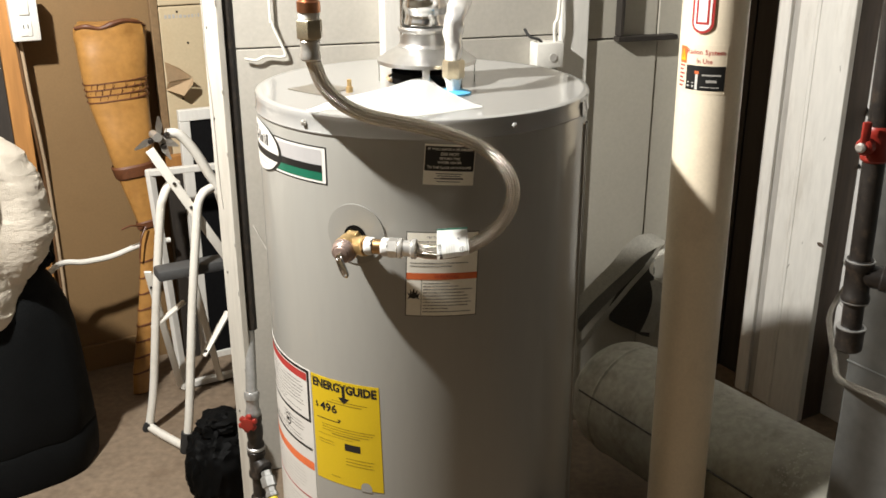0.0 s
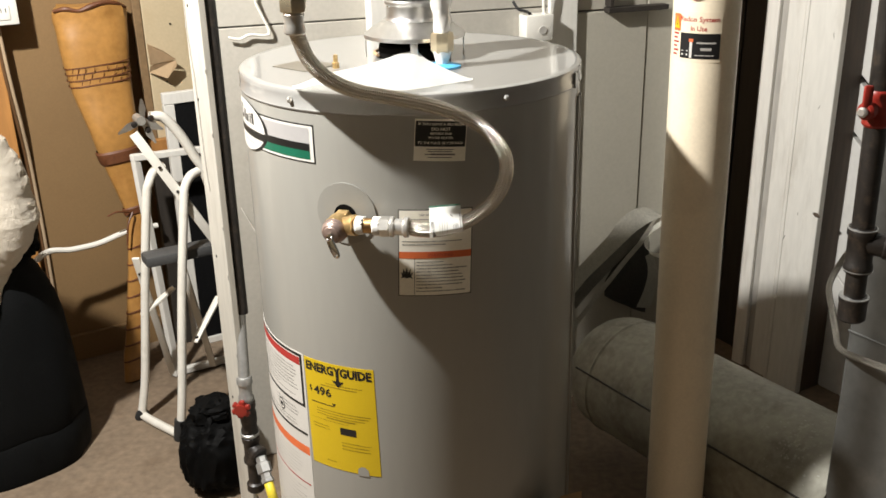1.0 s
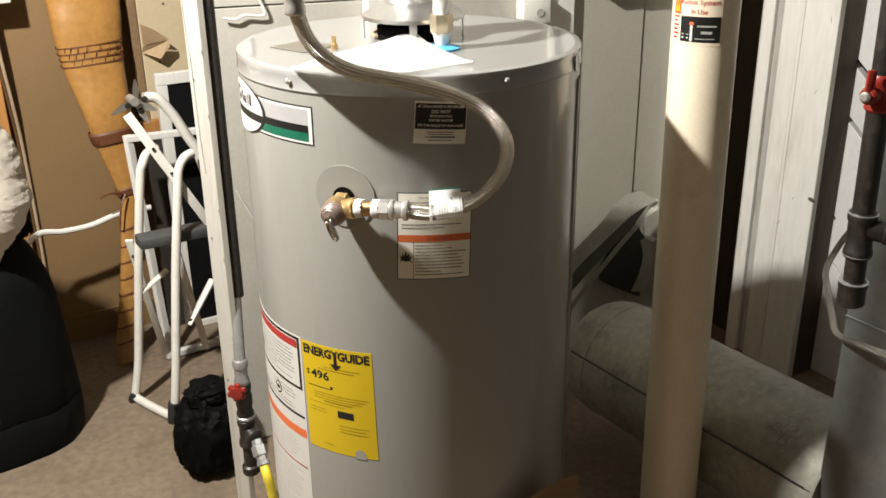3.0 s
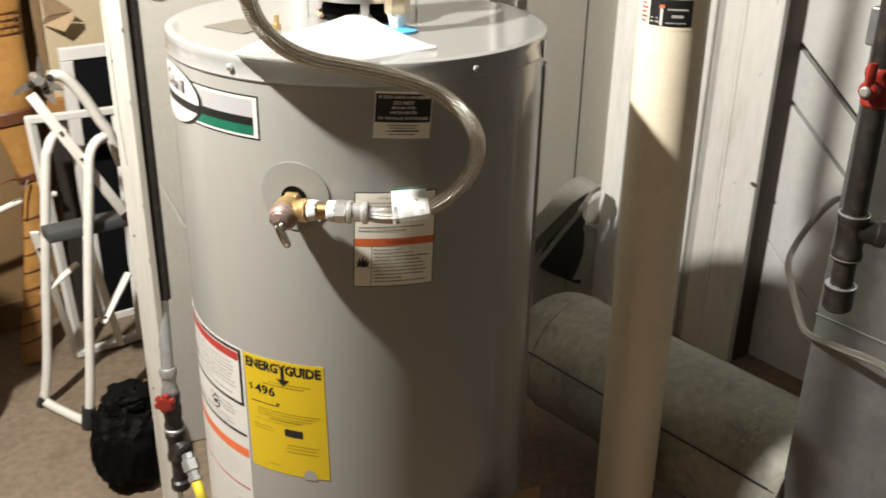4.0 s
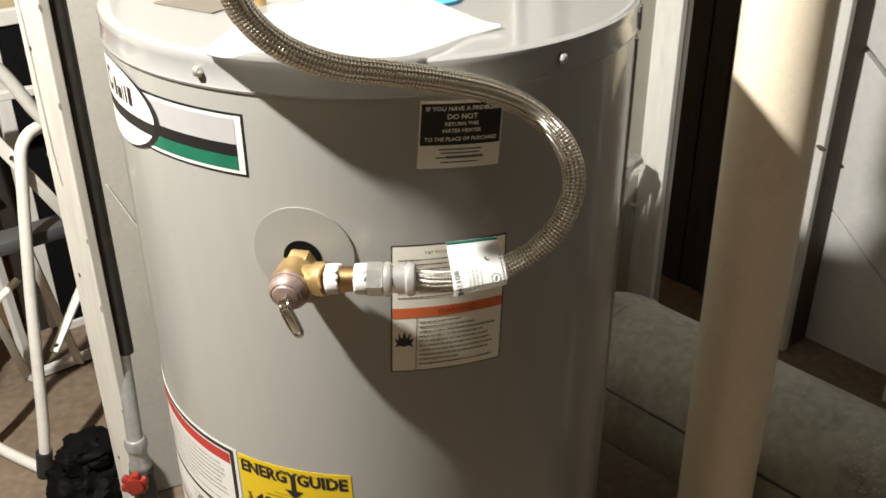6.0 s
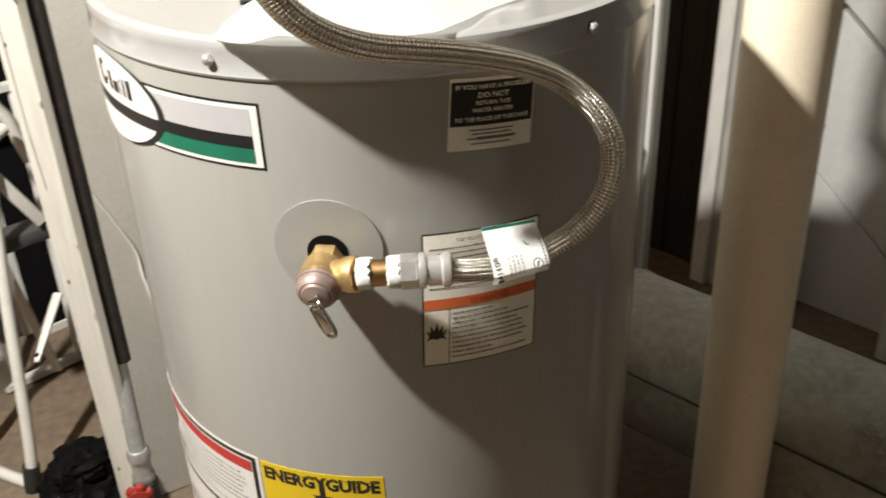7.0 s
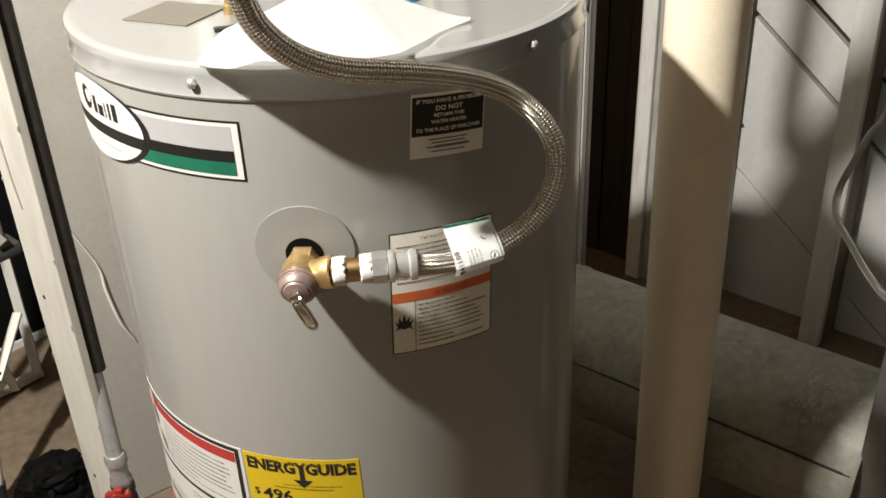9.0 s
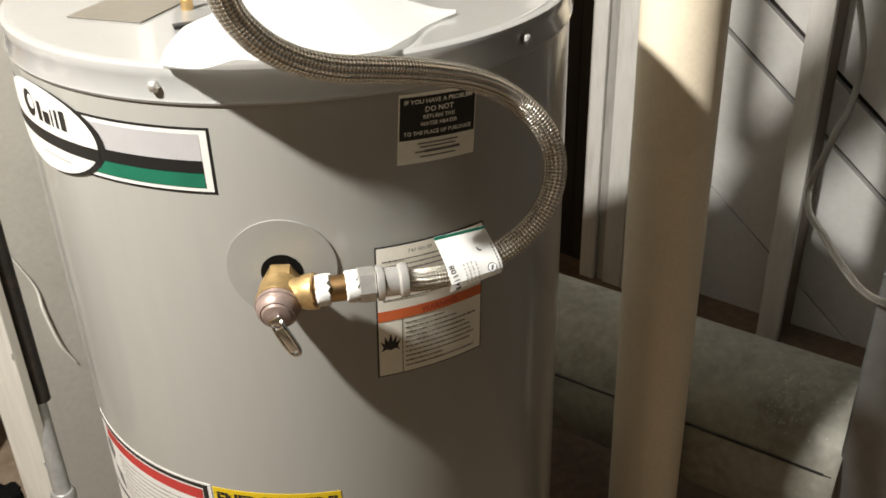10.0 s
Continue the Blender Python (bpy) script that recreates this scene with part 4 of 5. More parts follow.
part("stub", lathe([(0.0052, 0), (0.0052, 0.008), (0.0034, 0.009), (0.0034, 0.019), (0.0, 0.020)], 16, pose(-0.140, 1.425, HZ)), BRASS, clip)
part("tab", box((0.034, 0.010, 0.003), (-0.143, 1.371, HZ + 0.0018), 0.001), INK, clip, "flat black tag")


def paper_sheet():
    """A curled sheet lying on the heater's top, one corner lifted over the rim."""
    front = spline([(-0.1830, 1.2690, 0.0045), (-0.172, 1.240, 0.0094), (-0.162, 1.218, 0.0143), (-0.152, 1.208, 0.0187), (-0.141, 1.205, 0.0210), (-0.120, 1.203, 0.0175), (-0.095, 1.209, 0.0125), (-0.069, 1.213, 0.0100), (-0.0366, 1.2180, 0.0085), (-0.0194, 1.2350, 0.0065), (0.000, 1.256, 0.0042), (0.0202, 1.280, 0.0022), (0.0545, 1.3025, 0.0020)], 4)
    back = spline([(-0.1840, 1.2760, 0.0030), (-0.178, 1.300, 0.0020), (-0.174, 1.315, 0.0018), (-0.163, 1.342, 0.0020), (-0.150, 1.366, 0.0030), (-0.120, 1.392, 0.0040), (-0.090, 1.420, 0.0060), (-0.060, 1.450, 0.0100), (-0.028, 1.478, 0.0150), (-0.008, 1.432, 0.0090), (0.010, 1.394, 0.0060), (0.030, 1.352, 0.0040), (0.0550, 1.3045, 0.0022)], 4)
    n = 12
    bm = bmesh.new()
    grid = []
    for a, b in zip(front, back):
        grid.append([bm.verts.new(a * (1 - k / n) + b * (k / n) + Vector((0, 0, HZ + 0.0025 * math.sin(math.pi * k / n)))) for k in range(n + 1)])
    for i in range(len(grid) - 1):
        for k in range(n):
            bm.faces.new((grid[i][k], grid[i][k + 1], grid[i + 1][k + 1], grid[i + 1][k]))
    bmesh.ops.solidify(bm, geom=bm.faces[:], thickness=0.0005)
    return part("paper_sheet", bm, SHEET)


tagged(paper_sheet(), "curled white paper sheet lying on the heater top", "paper")

# ---- radon pipe ----
PR = 0.0505
LEAN = Matrix(((1, 0, -0.0095, 0.4303), (0, 1, 0.0088, 1.4904), (0, 0, 1, 0), (0, 0, 0, 1)))  # the pipe leans a little
radon = thing("radon_pipe", "cream plastic radon vent pipe with a warning sticker", "pipe")
part("pipe", lathe([(PR, -0.02), (PR, HIGH + 0.02)], 64, LEAN), PVC, radon)


def on_pipe(name, bm, mat, az, z, lift, parent, label="", thick=0.0):
    bm = wrap(bm, (0, 0), PR, az, z, 0, lift, thick)
    bm.transform(LEAN)
    return part(name, bm, mat, parent, label)


RA, RZ = -117, 1.019
st = on_pipe("sticker", flat_rect(-0.047, -0.040, 0.034, 0.034, 16), STICKER, RA, RZ, 0.0004, radon, "radon system sticker printed in red and black", 0.0003)
on_pipe("lettering", shift(letters("Radon System", 0.0100, 0.060, 0.012), 0.0, 0.0225), RED_PRINT, RA, RZ, 0.0007, st)
on_pipe("lettering", shift(letters("In Use", 0.0075, 0.024, 0.012), 0.0, 0.0102), RED_PRINT, RA, RZ, 0.0007, st)
on_pipe("panel", flat_rect(-0.029, -0.0345, 0.0325, 0.003, 14), INK, RA, RZ, 0.0007, st)
on_pipe("drawing", merge(flat_rect(-0.0125, -0.0335, -0.0085, -0.010), flat_rect(-0.026, -0.030, -0.015, -0.0275), flat_rect(-0.026, -0.024, -0.015, -0.0228)), PAPER_WHITE, RA, RZ, 0.0009, st)
on_pipe("drawing", merge(flat_rect(-0.004, -0.030, 0.024, -0.0285), flat_rect(-0.002, -0.012, 0.026, -0.0095), flat_rect(0.004, -0.022, 0.020, -0.018)), INK_FAINT, RA, RZ, 0.0009, st)
on_pipe("drawing", flat_rect(-0.014, -0.0095, -0.007, -0.005), ORANGE, RA, RZ, 0.0010, st)
on_pipe("warning_mark", flat_rect(-0.0455, 0.0045, -0.0300, 0.0300, 4), ORANGE, RA, RZ, 0.0007, st)
on_pipe("warning_mark", flat_poly([(-0.044, 0.0085), (-0.0315, 0.0085), (-0.0378, 0.0265)], 4), YELLOW, RA, RZ, 0.0009, st)
on_pipe("warning_mark", flat_rect(-0.0384, 0.0125, -0.0371, 0.0205, 1), INK, RA, RZ, 0.0011, st)
on_pipe("small_print", merge(*[flat_rect(-0.0450, -0.0005 - 0.0062 * k, -0.0325 - 0.003 * (k % 2), 0.0022 - 0.0062 * k, 3) for k in range(6)]), RED_PRINT, RA, RZ, 0.0007, st)
GA_AZ = -125
gauge = on_pipe("gauge", merge(flat_rect(-0.0165, 0.0, 0.0165, 0.26, 8), oval(0, 0.0, 0.0165, 0.0165)), RED_PRINT, GA_AZ, 1.087, 0.003, radon, "red-edged pressure gauge", 0.003)
on_pipe("face", merge(flat_rect(-0.0125, 0.0, 0.0125, 0.25, 6), oval(0, 0.0, 0.0125, 0.0125)), SHEET, GA_AZ, 1.087, 0.0036, gauge, "white gauge face")
on_pipe("tube", merge(flat_rect(-0.0095, 0.0, -0.0065, 0.25, 2), flat_rect(0.0065, 0.0, 0.0095, 0.25, 2), flat_rect(-0.0095, -0.003, 0.0095, 0.0005, 6)), RED_PRINT, GA_AZ, 1.087, 0.0040, gauge, "red fluid tube of the gauge")

# ---- duct and plenum ----
DU, DZ, DR, DV0 = 1.3122, 0.221, 0.128, 0.83
duct = thing("round_duct", "old galvanised round duct running low along the wall", "duct")


def along(v, side=0.0, up=0.0):
    """A point of the duct, v along it; it runs a little out of square with the wall."""
    return at(DU - (v - DV0) * 0.046 + side, v, DZ + up)


ends = [(1.41 + 0.11 * math.sin(a), math.cos(a)) for a in (math.pi / 2 * k / 9 for k in range(10))]
part("pipe", sweep([along(DV0 + 0.005), along(1.1), along(1.40)] + [along(v) for v, c in ends[:-1]], [DR, DR, DR] + [max(DR * c, 0.01) for v, c in ends[:-1]], 56, 1.0, 1, smooth=False, up=(0, 0, 1)), GALV_OLD, duct)
part("seam", sweep([along(DV0 + 0.006, -DR * 0.943, DR * 0.352), along(1.43, -DR * 0.943, DR * 0.352)], 0.0022, 6, 1, 1, smooth=False), IRON, duct, "dark lock seam along the duct")
part("collar", sweep([along(DV0 + 0.005), along(DV0 + 0.022)], DR + 0.0025, 56, 1, 1, smooth=False, up=(0, 0, 1)), GALV_OLD, duct, "sheet metal take-off collar")
for v in (1.395,):
    part("joint_ring", sweep([along(v - 0.004), along(v), along(v + 0.004)], [DR + 0.0005, DR + 0.0025, DR + 0.0005], 56, 1, 1, smooth=False, up=(0, 0, 1)), GALV_OLD, duct, "crimped joint ring")

rnd = random.Random(8)
specks = bmesh.new()
for k in range(150):
    v, a, r = rnd.gauss(0.918, 0.030), radians(rnd.gauss(122, 13)), rnd.uniform(0.0008, 0.0030)
    c = along(v, DR * 1.004 * math.cos(a), DR * 1.004 * math.sin(a))
    out = ROOM.to_3x3() @ Vector((math.cos(a), 0, math.sin(a)))
    m = Matrix.Translation(c) @ out.to_track_quat("Z", "Y").to_matrix().to_4x4()
    ring = [specks.verts.new(m @ Vector((r * rnd.uniform(0.5, 1.3) * math.cos(b), r * rnd.uniform(0.5, 1.3) * math.sin(b), 0))) for b in (math.pi * j / 3 for j in range(6))]
    specks.faces.new(ring)
bloom = part("corrosion_bloom", specks, WHITE_RUST, duct, "pale speckled corrosion on the duct")
bloom["kind"] = "stuff"

plenum = thing("plenum", "tall galvanised sheet metal plenum with a joint band", "duct")
TU, TV = 1.205, 0.834
room_box("case", (TU, -0.25, 0.0), (TU + 0.55, TV, 1.03), GALV, plenum, 0.004)
room_box("case", (TU + 0.006, -0.25, 1.03), (TU + 0.55, TV - 0.006, HIGH), GALV, plenum, 0.004)
room_box("joint_band", (TU - 0.006, -0.25, 0.985), (TU + 0.55, TV + 0.006, 1.035), GALV, plenum, 0.003, "bright slip joint band")
room_box("fold", (TU - 0.0025, -0.25, 0.588), (TU, TV, 0.592), GALV, plenum, 0.001)

# ---- gas drop on the plenum ----
gas = thing("gas_drop_pipe", "black iron gas drop with a red lever valve and capped end", "gas pipe")
GX, GY = 0.527, 1.123


def gp(z):
    return (GX + (0.83 - z) * 0.02, GY, z)


part("pipe", rod(gp(1.00), gp(HIGH), [(0.0135, 0), (0.0135, HIGH - 1.00)], 24), IRON, gas)
part("pipe", rod(gp(0.82), gp(0.985), [(0.0135, 0), (0.0135, 0.165)], 24), IRON, gas)
part("valve_body", rod(gp(0.962), gp(1.006), [(0.0145, 0), (0.0168, 0.003), (0.0168, 0.010), (0.0150, 0.013), (0.0150, 0.031), (0.0168, 0.034), (0.0168, 0.041), (0.0150, 0.044)], 24), RED_PAINT, gas, "red painted valve body")
hub = Vector(gp(0.984)) + Vector((-0.015, -0.011, 0))
part("lever", merge(rod(hub, hub + Vector((-0.012, -0.010, 0)), [(0.0105, 0), (0.0105, 0.010), (0.008, 0.013), (0, 0.014)], 20), box((0.011, 0.006, 0.034), hub + Vector((-0.008, -0.008, 0.014)), 0.0025)), RED_PAINT, gas, "red valve lever")
part("stud", rod(hub + Vector((-0.012, -0.010, 0)), hub + Vector((-0.016, -0.013, 0)), [(0.0062, 0), (0.0062, 0.003), (0.004, 0.005)], 12), STEEL, gas, "bare steel lever nut")
part("tee", merge(rod(gp(0.775), gp(0.835), [(0.0165, 0), (0.0178, 0.003), (0.0178, 0.010), (0.0160, 0.013), (0.0160, 0.047), (0.0178, 0.050), (0.0178, 0.057), (0.0160, 0.060)], 24), rod(gp(0.815), Vector(gp(0.812)) + Vector((0.035, -0.018, 0)), [(0.0145, 0), (0.0145, 0.026), (0.0165, 0.028), (0.0165, 0.038)], 20)), IRON, gas, "black iron tee")
part("nipple", rod(gp(0.735), gp(0.776), [(0.0130, 0), (0.0130, 0.041)], 24), IRON, gas)
part("end_cap", rod(gp(0.708), gp(0.742), [(0.0145, 0), (0.0172, 0.003), (0.0172, 0.024), (0.0182, 0.027), (0.0182, 0.032), (0.0150, 0.034)], 24), IRON, gas, "capped drip leg end")
for z, r in ((0.832, 0.0181), (0.777, 0.0181), (0.7395, 0.0185)):
    part("rim", rod(gp(z), gp(z + 0.0026), [(0.014, 0), (r, 0.0006), (r, 0.0020), (0.014, 0.0026)], 24), GALV_PIPE, gas, "worn bright fitting rim")
part("connector", sweep([Vector(gp(0.812)) + Vector((0.034, -0.018, 0)), Vector(gp(0.812)) + Vector((0.06, -0.03, 0.002)), (0.62, 1.075, 0.812), (0.70, 1.03, 0.81), (0.80, 0.97, 0.80)], [0.012, 0.009, 0.009, 0.009, 0.009], 16), STEEL, gas, "pale flexible gas connector")
tagged(part("armoured_cable", sweep([at(1.80, 1.085, HIGH + 0.01), at(1.80, 1.085, 1.20), at(1.798, 1.084, 0.86), at(1.766, 1.069, 0.787), at(1.661, 1.017, 0.716), at(1.548, 0.992, 0.661), at(1.458, 0.981, 0.664), at(1.395, 0.978, 0.639), at(1.364, 0.981, 0.604), at(1.328, 0.966, 0.584), at(1.289, 0.929, 0.571), at(1.246, 0.884, 0.555), at(1.198, 0.838, 0.557), at(1.158, 0.766, 0.580), at(1.122, 0.698, 0.604), at(1.079, 0.630, 0.6245), at(1.055, 0.54, 0.635), at(1.05, 0.45, 0.63), at(1.12, 0.1, 0.6)], 0.0052, 12), ARMOUR), "armoured electrical cable drooping across the plenum", "cable")

# ---- gas supply beside the post ----
supply = thing("gas_supply_pipe", "galvanised gas pipe with a red stopcock and yellow connector", "gas pipe")
GA = 1.530


def gs(du, dv, z):
    return at(0.4735 + du, GA + dv, z + 0.028)


part("riser", rod(at(0.4925, 1.556, 0.52), at(0.4925, 1.556, POST_TOP), [(0.0095, 0), (0.0095, POST_TOP - 0.52)], 20), IRON, supply, "black painted riser pipe")
part("pipe", rod(gs(0, 0, 0.375), at(0.4955, 1.575, 0.56), [(0.0105, 0), (0.0088, 0.17)], 20), GALV_PIPE, supply)
part("union", rod(gs(0, 0, 0.330), gs(0, 0, 0.382), [(0.0135, 0), (0.0145, 0.002), (0.0140, 0.010), (0.0120, 0.013), (0.0122, 0.034), (0.0145, 0.036), (0.0145, 0.046), (0.012, 0.050)], 20), GALV_PIPE, supply)
part("valve_body", rod(gs(0, 0, 0.258), gs(0, 0, 0.332), [(0.0135, 0), (0.0160, 0.004), (0.0160, 0.012), (0.0135, 0.018), (0.0155, 0.030), (0.0155, 0.046), (0.0135, 0.054), (0.0155, 0.060), (0.0155, 0.070), (0.012, 0.073)], 20), IRON, supply)
part("bead", rod(gs(0, 0, 0.256), gs(0, 0, 0.264), [(0.0155, 0), (0.0178, 0.002), (0.0178, 0.006), (0.0155, 0.008)], 20), GALV_PIPE, supply)
TC = Vector((0.456, 1.511, 0.354))
TAP = Matrix.Translation(at(*TC)) @ pose(0, 0, 0, 0, 0, -5) @ pose(0, 0, 0, 90, 0, 0)
tap = merge(*[box((0.013, 0.010, 0.010), (0.0115, 0, 0), 0.003, TAP @ pose(0, 0, 0, 0, 0, k * 60 + 20)) for k in range(6)], lathe([(0.0, -0.008), (0.012, -0.007), (0.012, 0.007), (0.0, 0.008)], 16, TAP), rod(at(*TC), gs(0, 0, 0.318), [(0.005, 0), (0.005, 0.022)], 10))
part("stopcock_handle", tap, RED_PAINT, supply, "worn red stopcock handle")
part("tee", merge(rod(gs(0, 0, 0.196), gs(0, 0, 0.258), [(0.013, 0), (0.0170, 0.003), (0.0170, 0.012), (0.0145, 0.016), (0.0145, 0.044), (0.0170, 0.048), (0.0170, 0.058), (0.013, 0.061)], 20), rod(gs(0, 0, 0.232), gs(0.006, -0.030, 0.222), [(0.0130, 0), (0.0130, 0.016), (0.0160, 0.018), (0.0165, 0.026), (0.0130, 0.030)], 20)), IRON, supply)
part("drip_leg", rod(gs(0, 0, 0.135), gs(0, 0, 0.200), [(0.0150, 0), (0.0165, 0.002), (0.0165, 0.016), (0.0120, 0.019), (0.0120, 0.065)], 20), IRON, supply)
f0, f1 = gs(0.006, -0.030, 0.222), gs(0.004, -0.066, 0.186)
part("flare_fitting", rod(f0, f1, [(0.0100, 0), (0.0105, 0.010), (0.0140, 0.012), (0.0140, 0.030), (0.0100, 0.032), (0.0100, 0.040), (0.0120, 0.042), (0.0120, 0.049)], 6), GALV_PIPE, supply)
part("connector", sweep([f1, f1 + (f1 - f0) * 0.4, at(0.481, 1.446, 0.168), at(0.483, 1.442, 0.11), at(0.478, 1.430, 0.045), at(0.462, 1.390, 0.012), at(0.44, 1.33, 0.010)], 0.0088, 16), YELLOW_PIPE, supply, "yellow coated flexible gas connector")

# ---- on the partition ----
outlet = thing("outlet_box", "white surface outlet box with a plugged cord on the partition", "outlet")


def pw(x, y, z):
    return PANEL @ Vector((x, y, z))


panel_box("box", (0.642, -0.045, 0.914), (0.706, -0.001, 0.970), WHITE_PLASTIC, outlet, 0.004, smooth=True)
part("socket", lathe([(0.0085, 0), (0.0085, 0.002), (0.006, 0.0022), (0.0, 0.001)], 24, PANEL @ pose(0.680, -0.0452, 0.938) @ pose(0, 0, 0, 90, 0, 0)), INK_FAINT, outlet)
part("cord", sweep([pw(0.690, -0.03, 0.966), pw(0.686, -0.035, 1.005), pw(0.697, -0.03, 1.05), pw(0.70, -0.02, 1.3), pw(0.70, -0.02, 1.9)], 0.0042, 10), WHITE_PLASTIC, outlet, "white cord rising from the box")
part("plug", sweep([pw(0.660, -0.03, 0.968), pw(0.648, -0.035, 0.977), pw(0.630, -0.03, 0.983), pw(0.622, -0.02, 0.998)], 0.0030, 10), RUBBER, outlet, "small black plug")
tagged(part("hanging_cord", sweep([pw(0.083, -0.010, HIGH), pw(0.083, -0.010, 1.5), pw(0.083, -0.010, 1.075), pw(0.086, -0.010, 1.03), pw(0.108, -0.010, 0.972), pw(0.100, -0.010, 0.962), pw(0.070, -0.010, 0.965), pw(0.050, -0.010, 0.958), pw(0.028, -0.010, 0.962)], 0.0026, 8), WHITE_PLASTIC), "thin white cord hanging in a loose hook", "cord")
tagged(part("loose_wire", sweep([pw(0.020, -0.003, 0.610), pw(0.032, -0.003, 0.583), pw(0.056, -0.003, 0.525), pw(0.071, -0.003, 0.480), pw(0.073, -0.004, 0.440), pw(0.083, -0.005, 0.376), pw(0.100, -0.003, 0.332)], [0.0010, 0.0010, 0.0011, 0.0016, 0.0026, 0.0024, 0.0010], 8), WHITE_PLASTIC), "thin pale wire stuck to the plank partition", "wire")
strap = thing("looped_strap", "grey webbing strap looped beside the partition above the duct", "strap")


def ribbon(name, line, width, mat, thick=0.003, label=""):
    """A flat band along points on the partition (along, out, up), with its half width at each point."""
    pts = spline([pw(*p) for p in line], 6)
    wid = spline([PANEL.to_3x3() @ Vector(w) for w in width], 6)
    bm = bmesh.new()
    rows = [[bm.verts.new(p + w * k) for k in (-1.0, -0.9, -0.4, 0.0, 0.4, 0.9, 1.0)] for p, w in zip(pts, wid)]
    for a, b in zip(rows, rows[1:]):
        for k in range(6):
            bm.faces.new((a[k], a[k + 1], b[k + 1], b[k]))
    bmesh.ops.solidify(bm, geom=bm.faces[:], thickness=thick)
    return part(name, bm, mat, strap, label)


ribbon("strap", [(0.735, -0.050, 0.300), (0.786, -0.050, 0.358), (0.826, -0.052, 0.396), (0.866, -0.054, 0.433), (0.897, -0.056, 0.466), (0.926, -0.058, 0.487), (0.955, -0.058, 0.495), (0.978, -0.054, 0.493)], [(-0.010, 0.002, 0.016), (-0.010, 0.002, 0.016), (-0.010, 0.003, 0.0165), (-0.0125, 0.004, 0.016), (-0.016, 0.006, 0.0165), (-0.015, 0.010, 0.016), (-0.009, 0.014, 0.012), (-0.004, 0.016, 0.005)], GREY_STRAP)
# lower band of the strap, with shade painted in by a darker grey
ribbon("strap_underside", [(0.770, -0.044, 0.285), (0.812, -0.044, 0.330), (0.853, -0.045, 0.368), (0.893, -0.046, 0.404), (0.928, -0.047, 0.436), (0.953, -0.047, 0.461), (0.972, -0.046, 0.478)], [(0.010, 0.0, -0.016), (0.010, 0.0, -0.016), (0.010, 0.0, -0.015), (0.010, 0.0, -0.014), (0.010, 0.0, -0.012), (0.007, 0.0, -0.009), (0.003, 0.0, -0.004)], STRAP_SHADED, 0.003, "underside of the strap, its shade put into a darker grey")
ribbon("cord", [(0.750, -0.060, 0.208), (0.783, -0.060, 0.249), (0.825, -0.060, 0.301), (0.867, -0.060, 0.348), (0.902, -0.060, 0.388), (0.935, -0.060, 0.422), (0.958, -0.058, 0.446)], [(-0.0048, 0.001, 0.0040)] * 7, GREY_STRAP, 0.003, "thin grey cord below the strap")
ribbon("strap_end", [(0.988, -0.066, 0.478), (0.964, -0.070, 0.464), (0.948, -0.072, 0.445), (0.946, -0.072, 0.422), (0.958, -0.070, 0.400), (0.990, -0.064, 0.384)], [(0.005, 0.012, 0.009), (0.008, 0.010, 0.008), (0.010, 0.008, 0.003), (0.010, 0.008, -0.002), (0.006, 0.008, -0.007), (0.0, 0.008, -0.008)], WHITE_PLASTIC, 0.002, "paler strap end")
ribbon("strap_tail", [(0.960, -0.062, 0.392), (0.970, -0.063, 0.360), (0.973, -0.062, 0.330), (0.968, -0.060, 0.290), (0.955, -0.058, 0.250)], [(0.011, 0.002, 0.002), (0.013, 0.002, 0.0), (0.015, 0.002, -0.001), (0.018, 0.002, -0.003), (0.020, 0.002, -0.005)], GREY_STRAP, 0.002, "hanging grey strap tail")
ribbon("pouch", [(0.868, -0.020, 0.300), (0.895, -0.026, 0.318), (0.925, -0.030, 0.328), (0.955, -0.028, 0.325), (0.985, -0.020, 0.310)], [(0.0, 0.0, 0.020), (0.0, 0.0, 0.055), (0.0, 0.0, 0.080), (0.0, 0.0, 0.095), (0.0, 0.0, 0.095)], DARK_CLOTH, 0.004, "dark grey fabric behind the strap")

# ---- far left corner ----
tagged(room_box("wood_post", (0.240, V1 - 0.045, 0), (0.282, V1 - 0.001, HIGH), RAW_WOOD, None, 0.002), "raw orange wooden stud against the tan wall", "post")
tagged(room_box("dark_board", (-0.10, V1 - 0.030, 0), (0.2395, V1 - 0.001, HIGH), DARK_WOOD_GAP_SHADE, None, 0.002), "dark brown boarding beside the raw wooden stud", "board")
switch = thing("switch_outlet", "white switch and outlet plate on a surface box", "switch")
room_box("plate", (0.268, V1 - 0.086, 0.938), (0.332, V1 - 0.046, 1.052), WHITE_PLASTIC, switch, 0.003, smooth=True)
room_box("toggle", (0.288, V1 - 0.090, 1.000), (0.312, V1 - 0.0855, 1.040), WHITE_PLASTIC, switch, 0.002, smooth=True)
room_box("socket", (0.286, V1 - 0.0885, 0.950), (0.314, V1 - 0.0855, 0.985), WHITE_PLASTIC, switch, 0.002, smooth=True)
for du in (0.294, 0.304):
    room_box("slot", (du, V1 - 0.0893, 0.968), (du + 0.002, V1 - 0.0880, 0.978), INK, switch)
